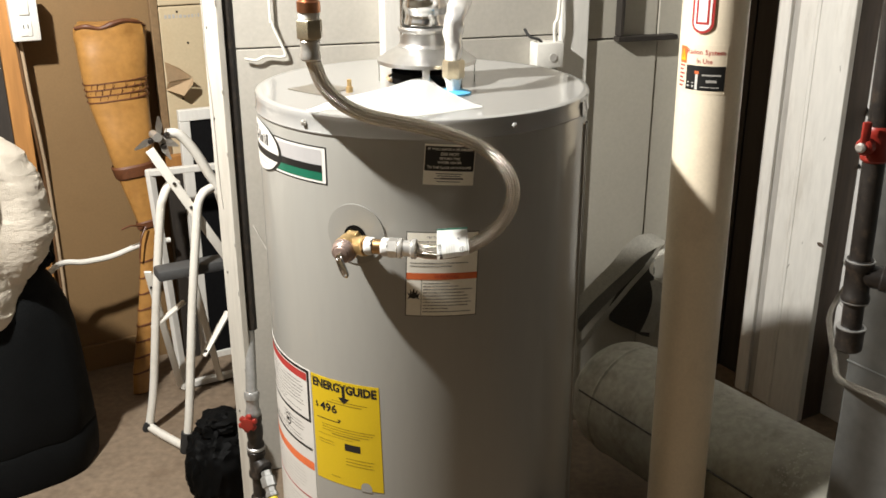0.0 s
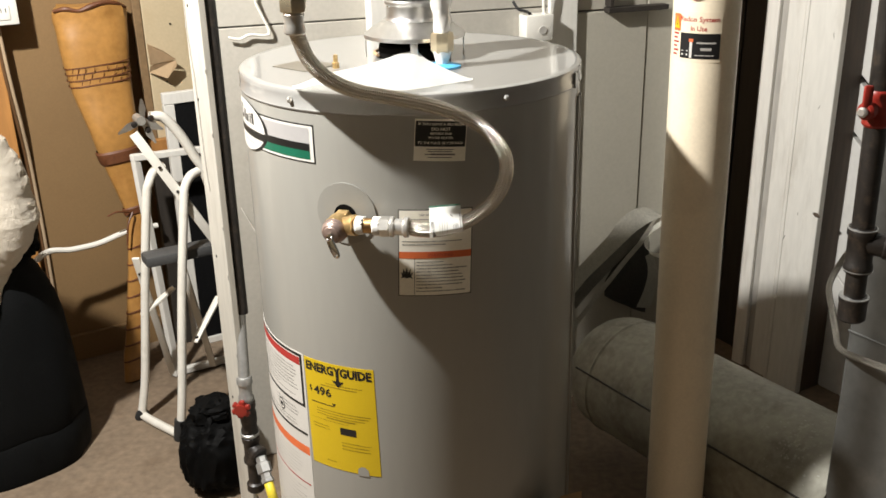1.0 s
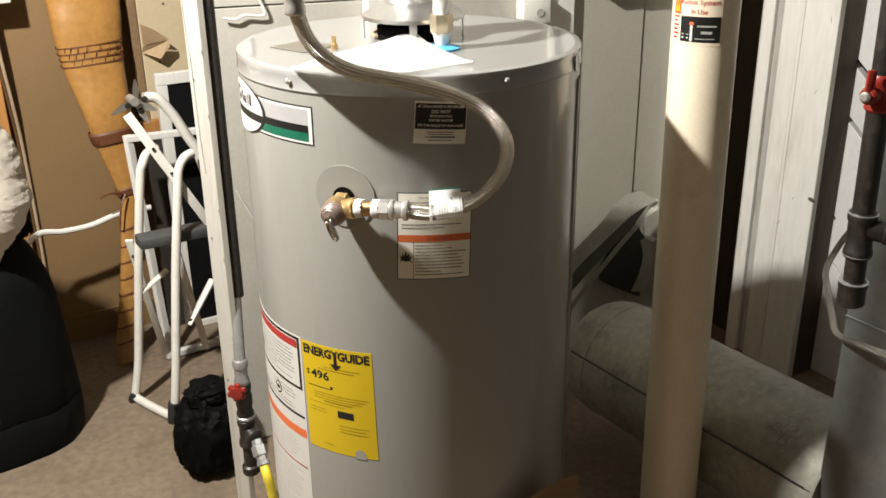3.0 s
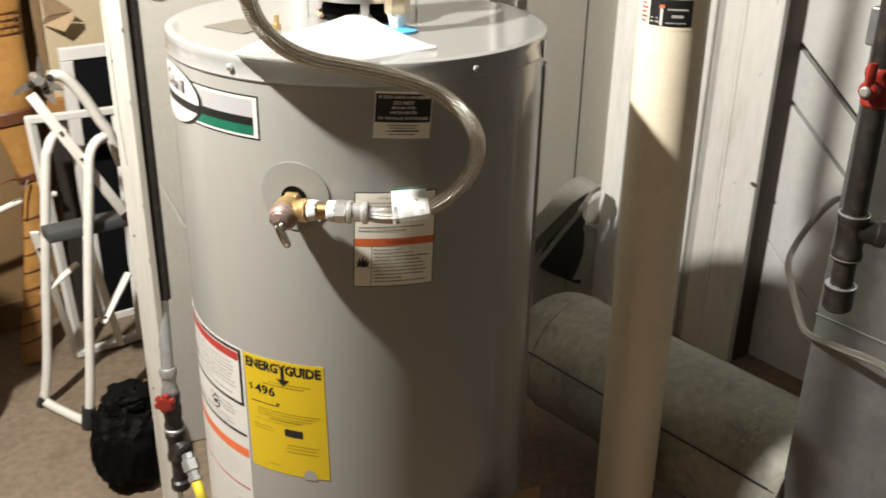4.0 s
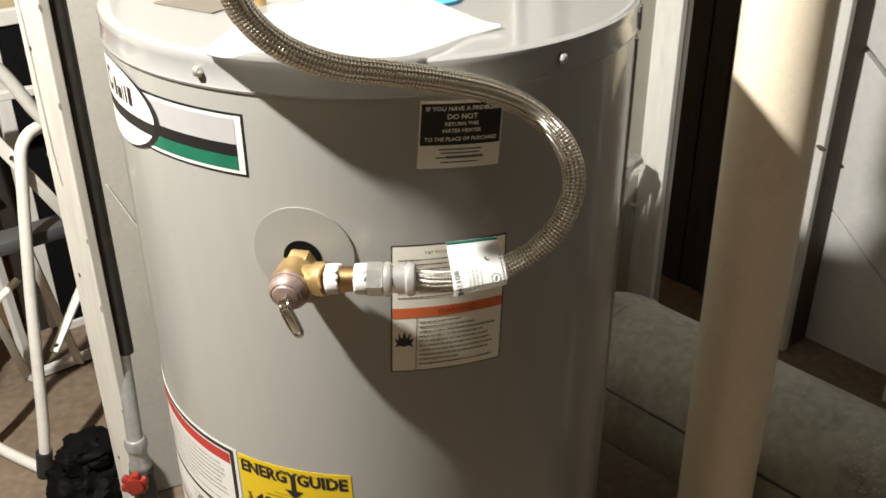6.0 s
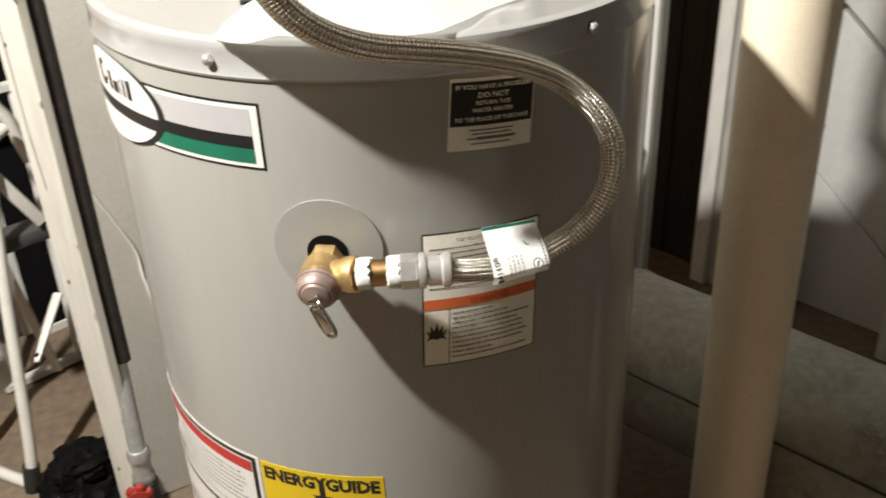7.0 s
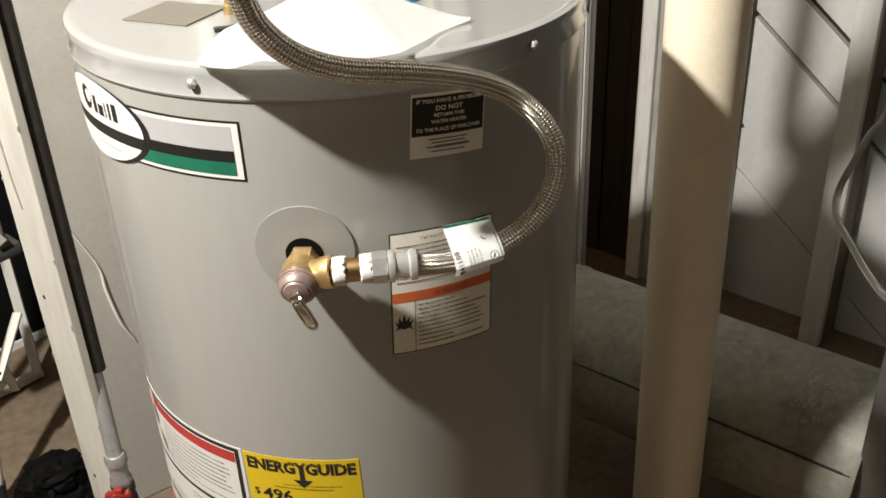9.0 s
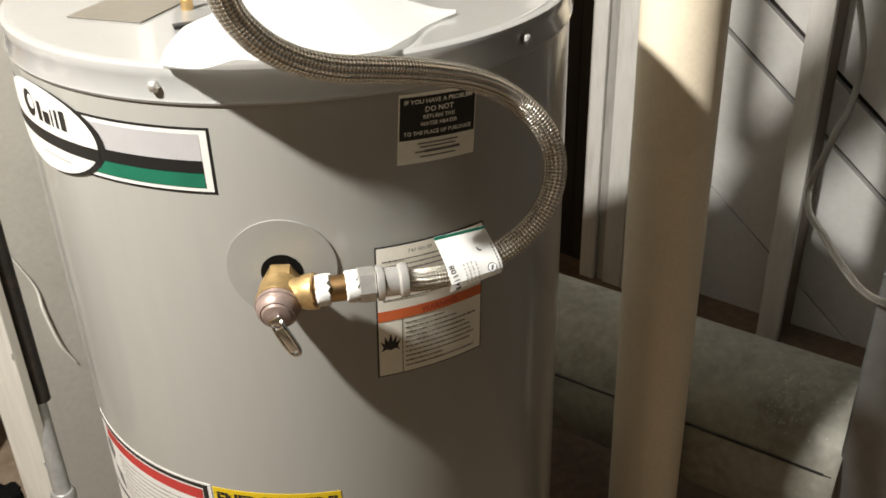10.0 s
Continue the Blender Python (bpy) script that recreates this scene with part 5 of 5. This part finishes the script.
for k, du in enumerate((0.0, 0.0085)):
    tagged(part("wall_cable", sweep([at(0.278 + du, V1 - 0.048, 0.94), at(0.283 + du, V1 - 0.045, 0.80), at(0.292 + du, V1 - 0.030, 0.68), at(0.298 + du, V1 - 0.014, 0.56), at(0.298 + du, V1 - 0.012, 0.3), at(0.292 + du, V1 - 0.012, 0.05)], 0.0042, 10), BROWN_CABLE if k else COPPER_CABLE), "brown cable running down beside the wooden stud", "cable", "wall cables")
tagged(part("white_cable", sweep([at(0.20, 2.40, 0.33), at(0.28, 2.45, 0.385), at(0.35, 2.47, 0.375), at(0.42, 2.48, 0.374), at(0.50, 2.49, 0.388), at(0.58, 2.50, 0.385)], 0.0075, 10), WHITE_PLASTIC), "white cable hanging along the tan wall", "cable")
cream = thing("cream_panel", "tall cream board with faint writing beside the tan wall", "board")
room_box("board", (0.630, 2.572, 0.0), (1.05, 2.590, 0.996), CREAM_BOARD, cream, 0.003)
room_box("board", (0.630, 2.572, 0.999), (1.05, 2.590, 1.45), CREAM_BOARD, cream, 0.003)
room_box("edge_strip", (0.608, 2.570, 0.0), (0.629, 2.592, 1.45), BROWN_EDGE, cream, 0.002, "brown edge strip")
rnd = random.Random(5)
u = 0.644
while u < 0.735:
    w = rnd.uniform(0.003, 0.008)
    room_box("print_bar", (u, 2.5714, 0.966), (u + w, 2.5724, 0.966 + rnd.uniform(0.006, 0.010)), INK_FAINT, cream)
    u += w + 0.004
for u, z in ((0.678, 0.982), (0.673, 0.752), (0.70, 0.90)):
    part("nail_head", lathe([(0.003, 0), (0.003, 0.001), (0.0, 0.0014)], 10, ROOM @ pose(u, 2.572, z) @ pose(0, 0, 0, 90, 0, 0)), IRON, cream)
tagged(room_box("raw_board", (0.600, 2.545, 0.566), (0.80, 2.5685, 0.605), RAW_WOOD, None, 0.002), "raw orange wood strip on the dark boarding", "board")
tagged(room_box("dark_board", (0.600, 2.540, 0.0), (1.05, 2.568, 0.565), DARK_WOOD_GAP_SHADE, None, 0.002), "dark brown boarding behind the folded ladder", "board")
flap = thing("cardboard_flap", "bent tan cardboard flap on the cream board", "cardboard")


def facet(name, pts, mat):
    bm = bmesh.new()
    bm.faces.new([bm.verts.new(at(*p)) for p in pts])
    bmesh.ops.solidify(bm, geom=bm.faces[:], thickness=0.003)
    return part(name, bm, mat, flap, smooth=False)


facet("upper_fold", ((0.632, 2.568, 0.856), (0.665, 2.548, 0.838), (0.694, 2.534, 0.814), (0.632, 2.560, 0.802)), CARDBOARD)
facet("lower_fold", ((0.632, 2.559, 0.800), (0.694, 2.533, 0.812), (0.694, 2.533, 0.797), (0.668, 2.540, 0.766), (0.628, 2.566, 0.782)), CARDBOARD)


def leg_pad():
    """A long stuffed leather pad that leans on the wall: wide at the top, narrow at the foot."""
    pad = thing("leg_pad", "old tan leather leg pad with brown bands against the wall", "leg pad")
    line = [(0.438, 2.40, 0.004, 0.022), (0.452, 2.412, 0.07, 0.026), (0.470, 2.425, 0.143, 0.025), (0.499, 2.45, 0.294, 0.022), (0.524, 2.475, 0.426, 0.024), (0.522, 2.48, 0.465, 0.028), (0.513, 2.495, 0.55, 0.042), (0.508, 2.50, 0.60, 0.050), (0.505, 2.51, 0.669, 0.062), (0.498, 2.535, 0.76, 0.074), (0.497, 2.545, 0.813, 0.079), (0.500, 2.556, 0.883, 0.086), (0.501, 2.566, 0.930, 0.089), (0.501, 2.568, 0.954, 0.088), (0.501, 2.569, 0.966, 0.083)]
    bm = bmesh.new()
    rings = []
    seg = 28
    pts = spline([p[:3] for p in line], 5)
    ws = [float(np.interp(k / (len(pts) - 1) * (len(line) - 1), range(len(line)), [p[3] for p in line])) for k in range(len(pts))]
    for p, w in zip(pts, ws):
        deep = min(w * 0.62, 0.040)
        ring = []
        for j in range(seg):
            a = 2 * math.pi * j / seg
            wob = 1 + 0.05 * noise.noise(Vector((p[2] * 9, math.cos(a) * 1.4, math.sin(a) * 1.4 + 3)))
            c, s = math.cos(a), math.sin(a)
            if p[2] > 0.90:
                wob += 0.10 * (p[2] - 0.90) / 0.06 * noise.noise(Vector((math.cos(a) * 3.2, math.sin(a) * 3.2, p[2] * 22)))
            ring.append(bm.verts.new(at(p[0] + w * wob * math.copysign(abs(c) ** 0.8, c), p[1] + deep * wob * math.copysign(abs(s) ** 0.8, s), p[2] + (0.007 * noise.noise(Vector((c * 2.6 + 4, s, 0.3))) if p[2] > 0.93 else 0))))
        rings.append(ring)
    for a, b in zip(rings, rings[1:]):
        for j in range(seg):
            bm.faces.new((a[j], a[(j + 1) % seg], b[(j + 1) % seg], b[j]))
    bm.faces.new(rings[0])
    bm.faces.new(rings[-1])
    part("pad_body", bm, LEATHER, pad)

    def band(z0, z1, grow, mat, label):
        bm = bmesh.new()
        rr = []
        for z in (z0, z0 + (z1 - z0) * 0.15, z0 + (z1 - z0) * 0.85, z1):
            u = float(np.interp(z, [p[2] for p in line], [p[0] for p in line]))
            v = float(np.interp(z, [p[2] for p in line], [p[1] for p in line]))
            w = float(np.interp(z, [p[2] for p in line], [p[3] for p in line]))
            d = min(w * 0.62, 0.040)
            g = grow if z0 < z < z1 else 0.0
            rr.append([bm.verts.new(at(u + (w * 1.02 + g) * math.copysign(abs(math.cos(a)) ** 0.8, math.cos(a)), v + (d * 1.03 + g) * math.copysign(abs(math.sin(a)) ** 0.8, math.sin(a)), z + 0.006 * math.cos(a))) for a in (2 * math.pi * j / 28 for j in range(28))])
        for a, b in zip(rr, rr[1:]):
            for j in range(28):
                bm.faces.new((a[j], a[(j + 1) % 28], b[(j + 1) % 28], b[j]))
        part("band", bm, mat, pad, label)

    for z in (0.778, 0.793, 0.808, 0.823):
        band(z, z + 0.0035, 0.0010, LEATHER_DARK, "brown stitched stripe")
    band(0.578, 0.614, 0.004, LEATHER_DARK, "brown leather strap")
    band(0.440, 0.462, 0.003, LEATHER_DARK, "brown leather strap")
    for k in range(8):
        z = 0.06 + 0.042 * k
        band(z, z + 0.005, 0.002, LEATHER_DARK, "dark lace")
    part("lace", sweep([at(0.505, 2.455, 0.45), at(0.47, 2.44, 0.462), at(0.445, 2.44, 0.455)], 0.0025, 6), LEATHER_DARK, pad)
    part("lace", sweep([at(0.51, 2.45, 0.45), at(0.492, 2.44, 0.42), at(0.482, 2.435, 0.37)], 0.0025, 6), LEATHER_DARK, pad)
    part("top_roll", sweep([at(0.414, 2.552, 0.958), at(0.440, 2.536, 0.963), at(0.470, 2.532, 0.957), at(0.500, 2.530, 0.966), at(0.530, 2.532, 0.972), at(0.562, 2.537, 0.968), at(0.588, 2.552, 0.955)], [0.004, 0.006, 0.005, 0.007, 0.006, 0.005, 0.003], 8), LEATHER_DARK, pad, "frayed dark leather edge")
    for k in range(26):
        a, z = radians(-160 + 5.4 * k), 0.786 + 0.015 * (k % 3)
        u = 0.498 + 0.077 * math.copysign(abs(math.cos(a)) ** 0.8, math.cos(a))
        v = 2.542 + 0.041 * math.copysign(abs(math.sin(a)) ** 0.8, math.sin(a))
        part("stitch", sweep([at(u, v - 0.0012, z - 0.006), at(u + 0.003, v - 0.0014, z + 0.007)], 0.0009, 5, 1, 1, smooth=False), LEATHER_DARK, pad)
    return pad


leg_pad()

# white frames leaning behind the ladder
frame_a = thing("picture_frame", "narrow white painted open frame leaning behind the ladder", "frame")
fa = [at(0.525, 2.40, 0.607), at(0.720, 2.40, 0.600), at(0.700, 2.36, 0.012), at(0.545, 2.36, 0.012)]
for p, q in ((0, 1), (1, 2), (2, 3), (3, 0)):
    a, b = fa[p], fa[q]
    part("rail", box((0.020, 0.016, (b - a).length + 0.018), (0, 0, (b - a).length / 2), 0.002, between(a, b)), WHITE_WOOD, frame_a, smooth=False)
frame_b = thing("picture_frame", "white frame with a black inner panel leaning on the wall", "frame")
for lo, hi in (((0.638, 2.50, 0.705), (0.90, 2.52, 0.735)), ((0.638, 2.50, 0.02), (0.666, 2.52, 0.704)), ((0.872, 2.50, 0.02), (0.90, 2.52, 0.704)), ((0.667, 2.50, 0.0), (0.871, 2.52, 0.02))):
    room_box("rail", lo, hi, WHITE_WOOD, frame_b, 0.002)
room_box("panel", (0.6665, 2.505, 0.0205), (0.8715, 2.515, 0.7045), BLACK_CLOTH, frame_b)

# ---- folding step ladder ----


def ladder():
    t = thing("step_ladder", "white tubular folding step ladder with a grey step", "ladder")
    r = 0.0105
    lu, lv = 0.405, 2.175
    part("front_leg", sweep([at(0.408, 2.19, 0.014), at(0.430, 2.19, 0.12), at(0.462, 2.19, 0.36), at(0.492, 2.19, 0.56), at(0.503, 2.19, 0.60), at(0.520, 2.20, 0.622), at(0.545, 2.21, 0.628)], r, 14), WHITE_TUBE, t)
    part("front_leg", sweep([at(0.462, 2.045, 0.014), at(0.480, 2.05, 0.12), at(0.518, 2.08, 0.36), at(0.553, 2.10, 0.56), at(0.562, 2.105, 0.60), at(0.578, 2.11, 0.622), at(0.60, 2.12, 0.628)], r, 14), WHITE_TUBE, t)
    part("floor_bar", sweep([at(0.408, 2.192, 0.018), at(0.413, 2.175, 0.011), at(0.436, 2.11, 0.011), at(0.458, 2.055, 0.011)], r, 14), WHITE_TUBE, t)
    part("foot", sweep([at(0.460, 2.048, 0.001), at(0.462, 2.046, 0.02), at(0.467, 2.046, 0.052)], 0.0150, 14), RUBBER, t, "black rubber foot")
    part("foot", sweep([at(0.403, 2.196, 0.001), at(0.406, 2.192, 0.012), at(0.413, 2.186, 0.022)], 0.0130, 14), RUBBER, t, "black rubber foot")
    part("step", box((0.195, 0.055, 0.026), (0.552, 2.135, 0.435), 0.006, ROOM), GREY_PLASTIC, t, "dark grey moulded step")
    for (a, b) in (((0.442, 2.19, 0.275), (0.530, 2.20, 0.325)), ((0.532, 2.08, 0.225), (0.620, 2.14, 0.300)), ((0.45, 2.20, 0.42), (0.535, 2.36, 0.012)), ((0.55, 2.2, 0.42), (0.64, 2.34, 0.012))):
        p, q = at(*a), at(*b)
        part("brace", box((0.018, 0.007, (q - p).length), (0, 0, (q - p).length / 2), 0.002, between(p, q)), WHITE_TUBE, t)
        part("rivet", lathe([(0.0, 0.004), (0.004, 0.003), (0.005, 0)], 10, Matrix.Translation(p + (q - p) * 0.12 + Vector((0, -0.0042, 0))) @ pose(0, 0, 0, 90, 0, 0)), IRON, t)
    part("handle", sweep([at(0.515, 2.15, 0.762), at(0.545, 2.15, 0.755), at(0.577, 2.15, 0.712), at(0.605, 2.15, 0.655), at(0.622, 2.15, 0.62), at(0.64, 2.16, 0.55)], 0.0115, 14), WHITE_TUBE, t, "bent white grab tube")
    hub = Vector((0.496, 2.14, 0.758))
    for tip, wid in (((0.438, 2.128, 0.738), 0.020), ((0.497, 2.128, 0.808), 0.018), ((0.536, 2.128, 0.735), 0.022), ((0.516, 2.128, 0.706), 0.018)):
        tip = Vector(tip)
        side = (tip - hub).cross(Vector((0, 1, 0))).normalized()
        bm = bmesh.new()
        pts = [hub - side * wid * 0.30, hub.lerp(tip, 0.55) - side * wid * 0.5, tip - side * 0.002, tip + side * 0.002, hub.lerp(tip, 0.55) + side * wid * 0.35, hub + side * wid * 0.30]
        bm.faces.new([bm.verts.new(at(*p)) for p in pts])
        bmesh.ops.solidify(bm, geom=bm.faces[:], thickness=0.003)
        part("bracket", bm, STEEL, t, "bare steel hinge bracket", smooth=False)
    for du, dz in ((-0.020, -0.006), (0.0, 0.0), (0.018, 0.003), (0.008, -0.022)):
        part("rivet", lathe([(0.0, 0.006), (0.005, 0.005), (0.0075, 0.0)], 12, ROOM @ pose(hub.x + du, hub.y - 0.004, hub.z + dz) @ pose(0, 0, 0, 90, 0, 0)), IRON, t)
    part("pivot", sweep([at(0.490, 2.124, 0.760), at(0.490, 2.165, 0.760)], 0.010, 12, smooth=False), STEEL, t)
    p, q = at(0.470, 2.126, 0.735), at(0.615, 2.10, 0.460)
    part("link_bar", box((0.021, 0.005, (q - p).length), (0, 0, (q - p).length / 2), 0.0015, between(p, q) @ pose(0, 0, 0, 0, 0, 90)), WHITE_TUBE, t, "flat white steel link bar")
    for f in (0.30, 0.52):
        part("rivet", lathe([(0.0, 0.003), (0.0035, 0.002), (0.004, 0)], 10, Matrix.Translation(p.lerp(q, f) + ROOM.to_3x3() @ Vector((0, -0.005, 0))) @ ROOM @ pose(0, 0, 0, 90, 0, 0)), IRON, t)
    return t


ladder()


def lumpy(centre, size, seed, lump=0.12, detail=4.0, sub=4, flat_base=True, fuzz=0.0):
    """A soft sagging bundle with folds, resting on its base."""
    bm = bmesh.new()
    bmesh.ops.create_icosphere(bm, subdivisions=sub, radius=1.0)
    for v in bm.verts:
        n1 = noise.noise(v.co * detail * 0.45 + Vector((seed, 0, 0)))
        n2 = noise.noise(v.co * detail * 1.3 + Vector((0, seed, 0)))
        n3 = abs(noise.noise(Vector((v.co.x * detail * 1.5, v.co.y * detail * 1.5, v.co.z * detail * 0.5)) + Vector((0, 0, seed))))
        v.co *= 1 + lump * (n1 + 0.5 * n2 - 0.9 * n3)
        v.co = Vector((math.copysign(abs(v.co.x) ** 0.8, v.co.x), math.copysign(abs(v.co.y) ** 0.8, v.co.y), math.copysign(abs(v.co.z) ** 0.75, v.co.z)))
        v.co = Vector((v.co.x * size[0], v.co.y * size[1], v.co.z * size[2]))
        if fuzz:
            v.co += v.co.normalized() * fuzz * (noise.noise(v.co * 160) + 0.6 * noise.noise(v.co * 330))
        if flat_base:
            v.co.z = max(v.co.z, -size[2] * 0.92)
    low = min(v.co.z for v in bm.verts)
    bmesh.ops.translate(bm, vec=(0, 0, -low), verts=bm.verts)
    bm.transform(Matrix.Translation(centre) @ ROOM)
    return bm


def hamper_body():
    """A soft standing hamper: straight sides that draw in towards the mouth, a seam near the foot."""
    bm = bmesh.new()
    rings = []
    seg = 72
    levels = [(0.0, 0.975), (0.012, 1.0), (0.05, 1.01), (0.093, 1.005), (0.100, 0.985), (0.107, 1.0), (0.16, 0.985), (0.22, 0.965), (0.28, 0.94), (0.34, 0.905), (0.39, 0.86), (0.43, 0.80), (0.46, 0.73), (0.485, 0.62), (0.50, 0.45), (0.505, 0.2)]
    for z, k in levels:
        ring = []
        for j in range(seg):
            a = 2 * math.pi * j / seg
            c, s = math.cos(a), math.sin(a)
            w = k * (1 + 0.035 * noise.noise(Vector((c * 1.6, s * 1.6, z * 7))) + 0.018 * noise.noise(Vector((c * 5, s * 5, z * 9 + 4))))
            ring.append(bm.verts.new(at(0.095 + 0.193 * w * c, 2.195 + 0.150 * w * s, z + (0.008 * noise.noise(Vector((c * 2, s * 2, 7))) if 0.02 < z < 0.4 else 0))))
        rings.append(ring)
    for a, b in zip(rings, rings[1:]):
        for j in range(seg):
            bm.faces.new((a[j], a[(j + 1) % seg], b[(j + 1) % seg], b[j]))
    bm.faces.new(rings[0])
    bm.faces.new(rings[-1])
    return bm


def draped_towel():
    """A terry towel heaped over the hamper: its free edge falls in folds, its face is nubbly."""
    zs = [0.372, 0.38, 0.41, 0.45, 0.496, 0.553, 0.60, 0.65, 0.716, 0.775, 0.81, 0.842, 0.855]
    edge = [0.060, 0.100, 0.140, 0.160, 0.182, 0.226, 0.249, 0.243, 0.236, 0.206, 0.168, 0.095, 0.020]
    n, m = 130, 120
    bm = bmesh.new()
    grid = []
    for i in range(m + 1):
        z = zs[0] + (zs[-1] - zs[0]) * i / m
        r = float(np.interp(z, zs, edge)) - 0.006 * abs(noise.noise(Vector((z * 60, 3, 1))))
        row = []
        for j in range(n + 1):
            a = math.pi * (0.42 - j / n * 1.3)
            u = -0.02 + (r + 0.02) * math.cos(a) if a > -math.pi / 2 else -0.02 - (r + 0.02) * 0.6 * (-(a + math.pi / 2))
            front = 2.125 - 0.085 * max(-math.sin(a), -0.9) - 0.03 * math.sin(math.pi * i / m)
            fold = 0.020 * math.sin((u * 0.9 + z * 0.35) * 44 + 2.2 * noise.noise(Vector((u * 6, z * 5, 2)))) * (0.4 + 0.6 * max(0, -math.sin(a)))
            nub = 0.0014 * noise.noise(Vector((u * 210, z * 210, 0.5))) + 0.0012 * noise.noise(Vector((u * 420, z * 420, 5)))
            row.append(bm.verts.new(at(u + nub + 0.004 * noise.noise(Vector((z * 45, u * 20, 9))), front + fold - abs(nub) * 1.5, z + nub)))
        grid.append(row)
    for a, b in zip(grid, grid[1:]):
        for j in range(n):
            bm.faces.new((a[j], a[j + 1], b[j + 1], b[j]))
    bm.faces.new(grid[0])
    bm.faces.new(grid[-1])
    return bm


laundry = thing("laundry_bag", "full dark cloth laundry bag standing on the floor", "bag")
part("bag_body", hamper_body(), DARK_BAG, laundry)
part("top_fold", lumpy(at(0.200, 2.215, 0.470), (0.052, 0.055, 0.045), 9.0, 0.25, 4.0, 4, False), DARK_BAG, laundry, "folded cloth mouth of the bag")
tagged(part("towel", draped_towel(), TOWEL), "rumpled white terry towel heaped on the dark bag", "towel")
tagged(part("dark_bundle", lumpy(at(0.075, 2.035, 0.665), (0.060, 0.040, 0.075), 5.0, 0.12, 3, 4, False), BLACK_CLOTH), "dark cloth bundle lying on the towel", "bundle")
sack = thing("black_bag", "small crumpled black plastic bag beside the white post", "bag")
part("bag_body", lumpy(at(0.482, 1.825, 0), (0.078, 0.076, 0.093), 11.0, 0.20, 3.2, 5), BLACK_FILM, sack)
part("gathered_top", lumpy(at(0.492, 1.830, 0.146), (0.050, 0.045, 0.030), 4.0, 0.30, 4.0, 4, False), BLACK_FILM, sack, "crumpled gathered mouth of the bag")


def carton():
    """A slim cardboard sleeve beside the heater, its top flap bent."""
    c = thing("cardboard_sleeve", "tan cardboard piece propped beside the heater", "cardboard")
    bm = bmesh.new()
    pts = [(0.105, 1.245, 0.300), (0.150, 1.262, 0.322), (0.190, 1.285, 0.331), (0.223, 1.300, 0.328)]
    top = [bm.verts.new(p) for p in pts]
    low = [bm.verts.new((p[0] + 0.004, p[1] + 0.006, 0.0)) for p in pts]
    for k in range(3):
        bm.faces.new((low[k], low[k + 1], top[k + 1], top[k]))
    bmesh.ops.solidify(bm, geom=bm.faces[:], thickness=0.004)
    part("sheet", bm, CARDBOARD, c, smooth=False)
    return c


carton()
pendant = thing("pendant_lamp", "bare bulb holder hanging on a white cord", "lamp")
part("cord", rod((BULB[0], BULB[1], BULB[2] + 0.10), (BULB[0], BULB[1], HIGH), [(0.004, 0), (0.004, HIGH - BULB[2] - 0.10)], 10), WHITE_PLASTIC, pendant)
part("holder", lathe([(0.0, 0.045), (0.018, 0.045), (0.021, 0.052), (0.021, 0.090), (0.010, 0.105), (0.0, 0.106)], 24, pose(*BULB)), WHITE_PLASTIC, pendant)
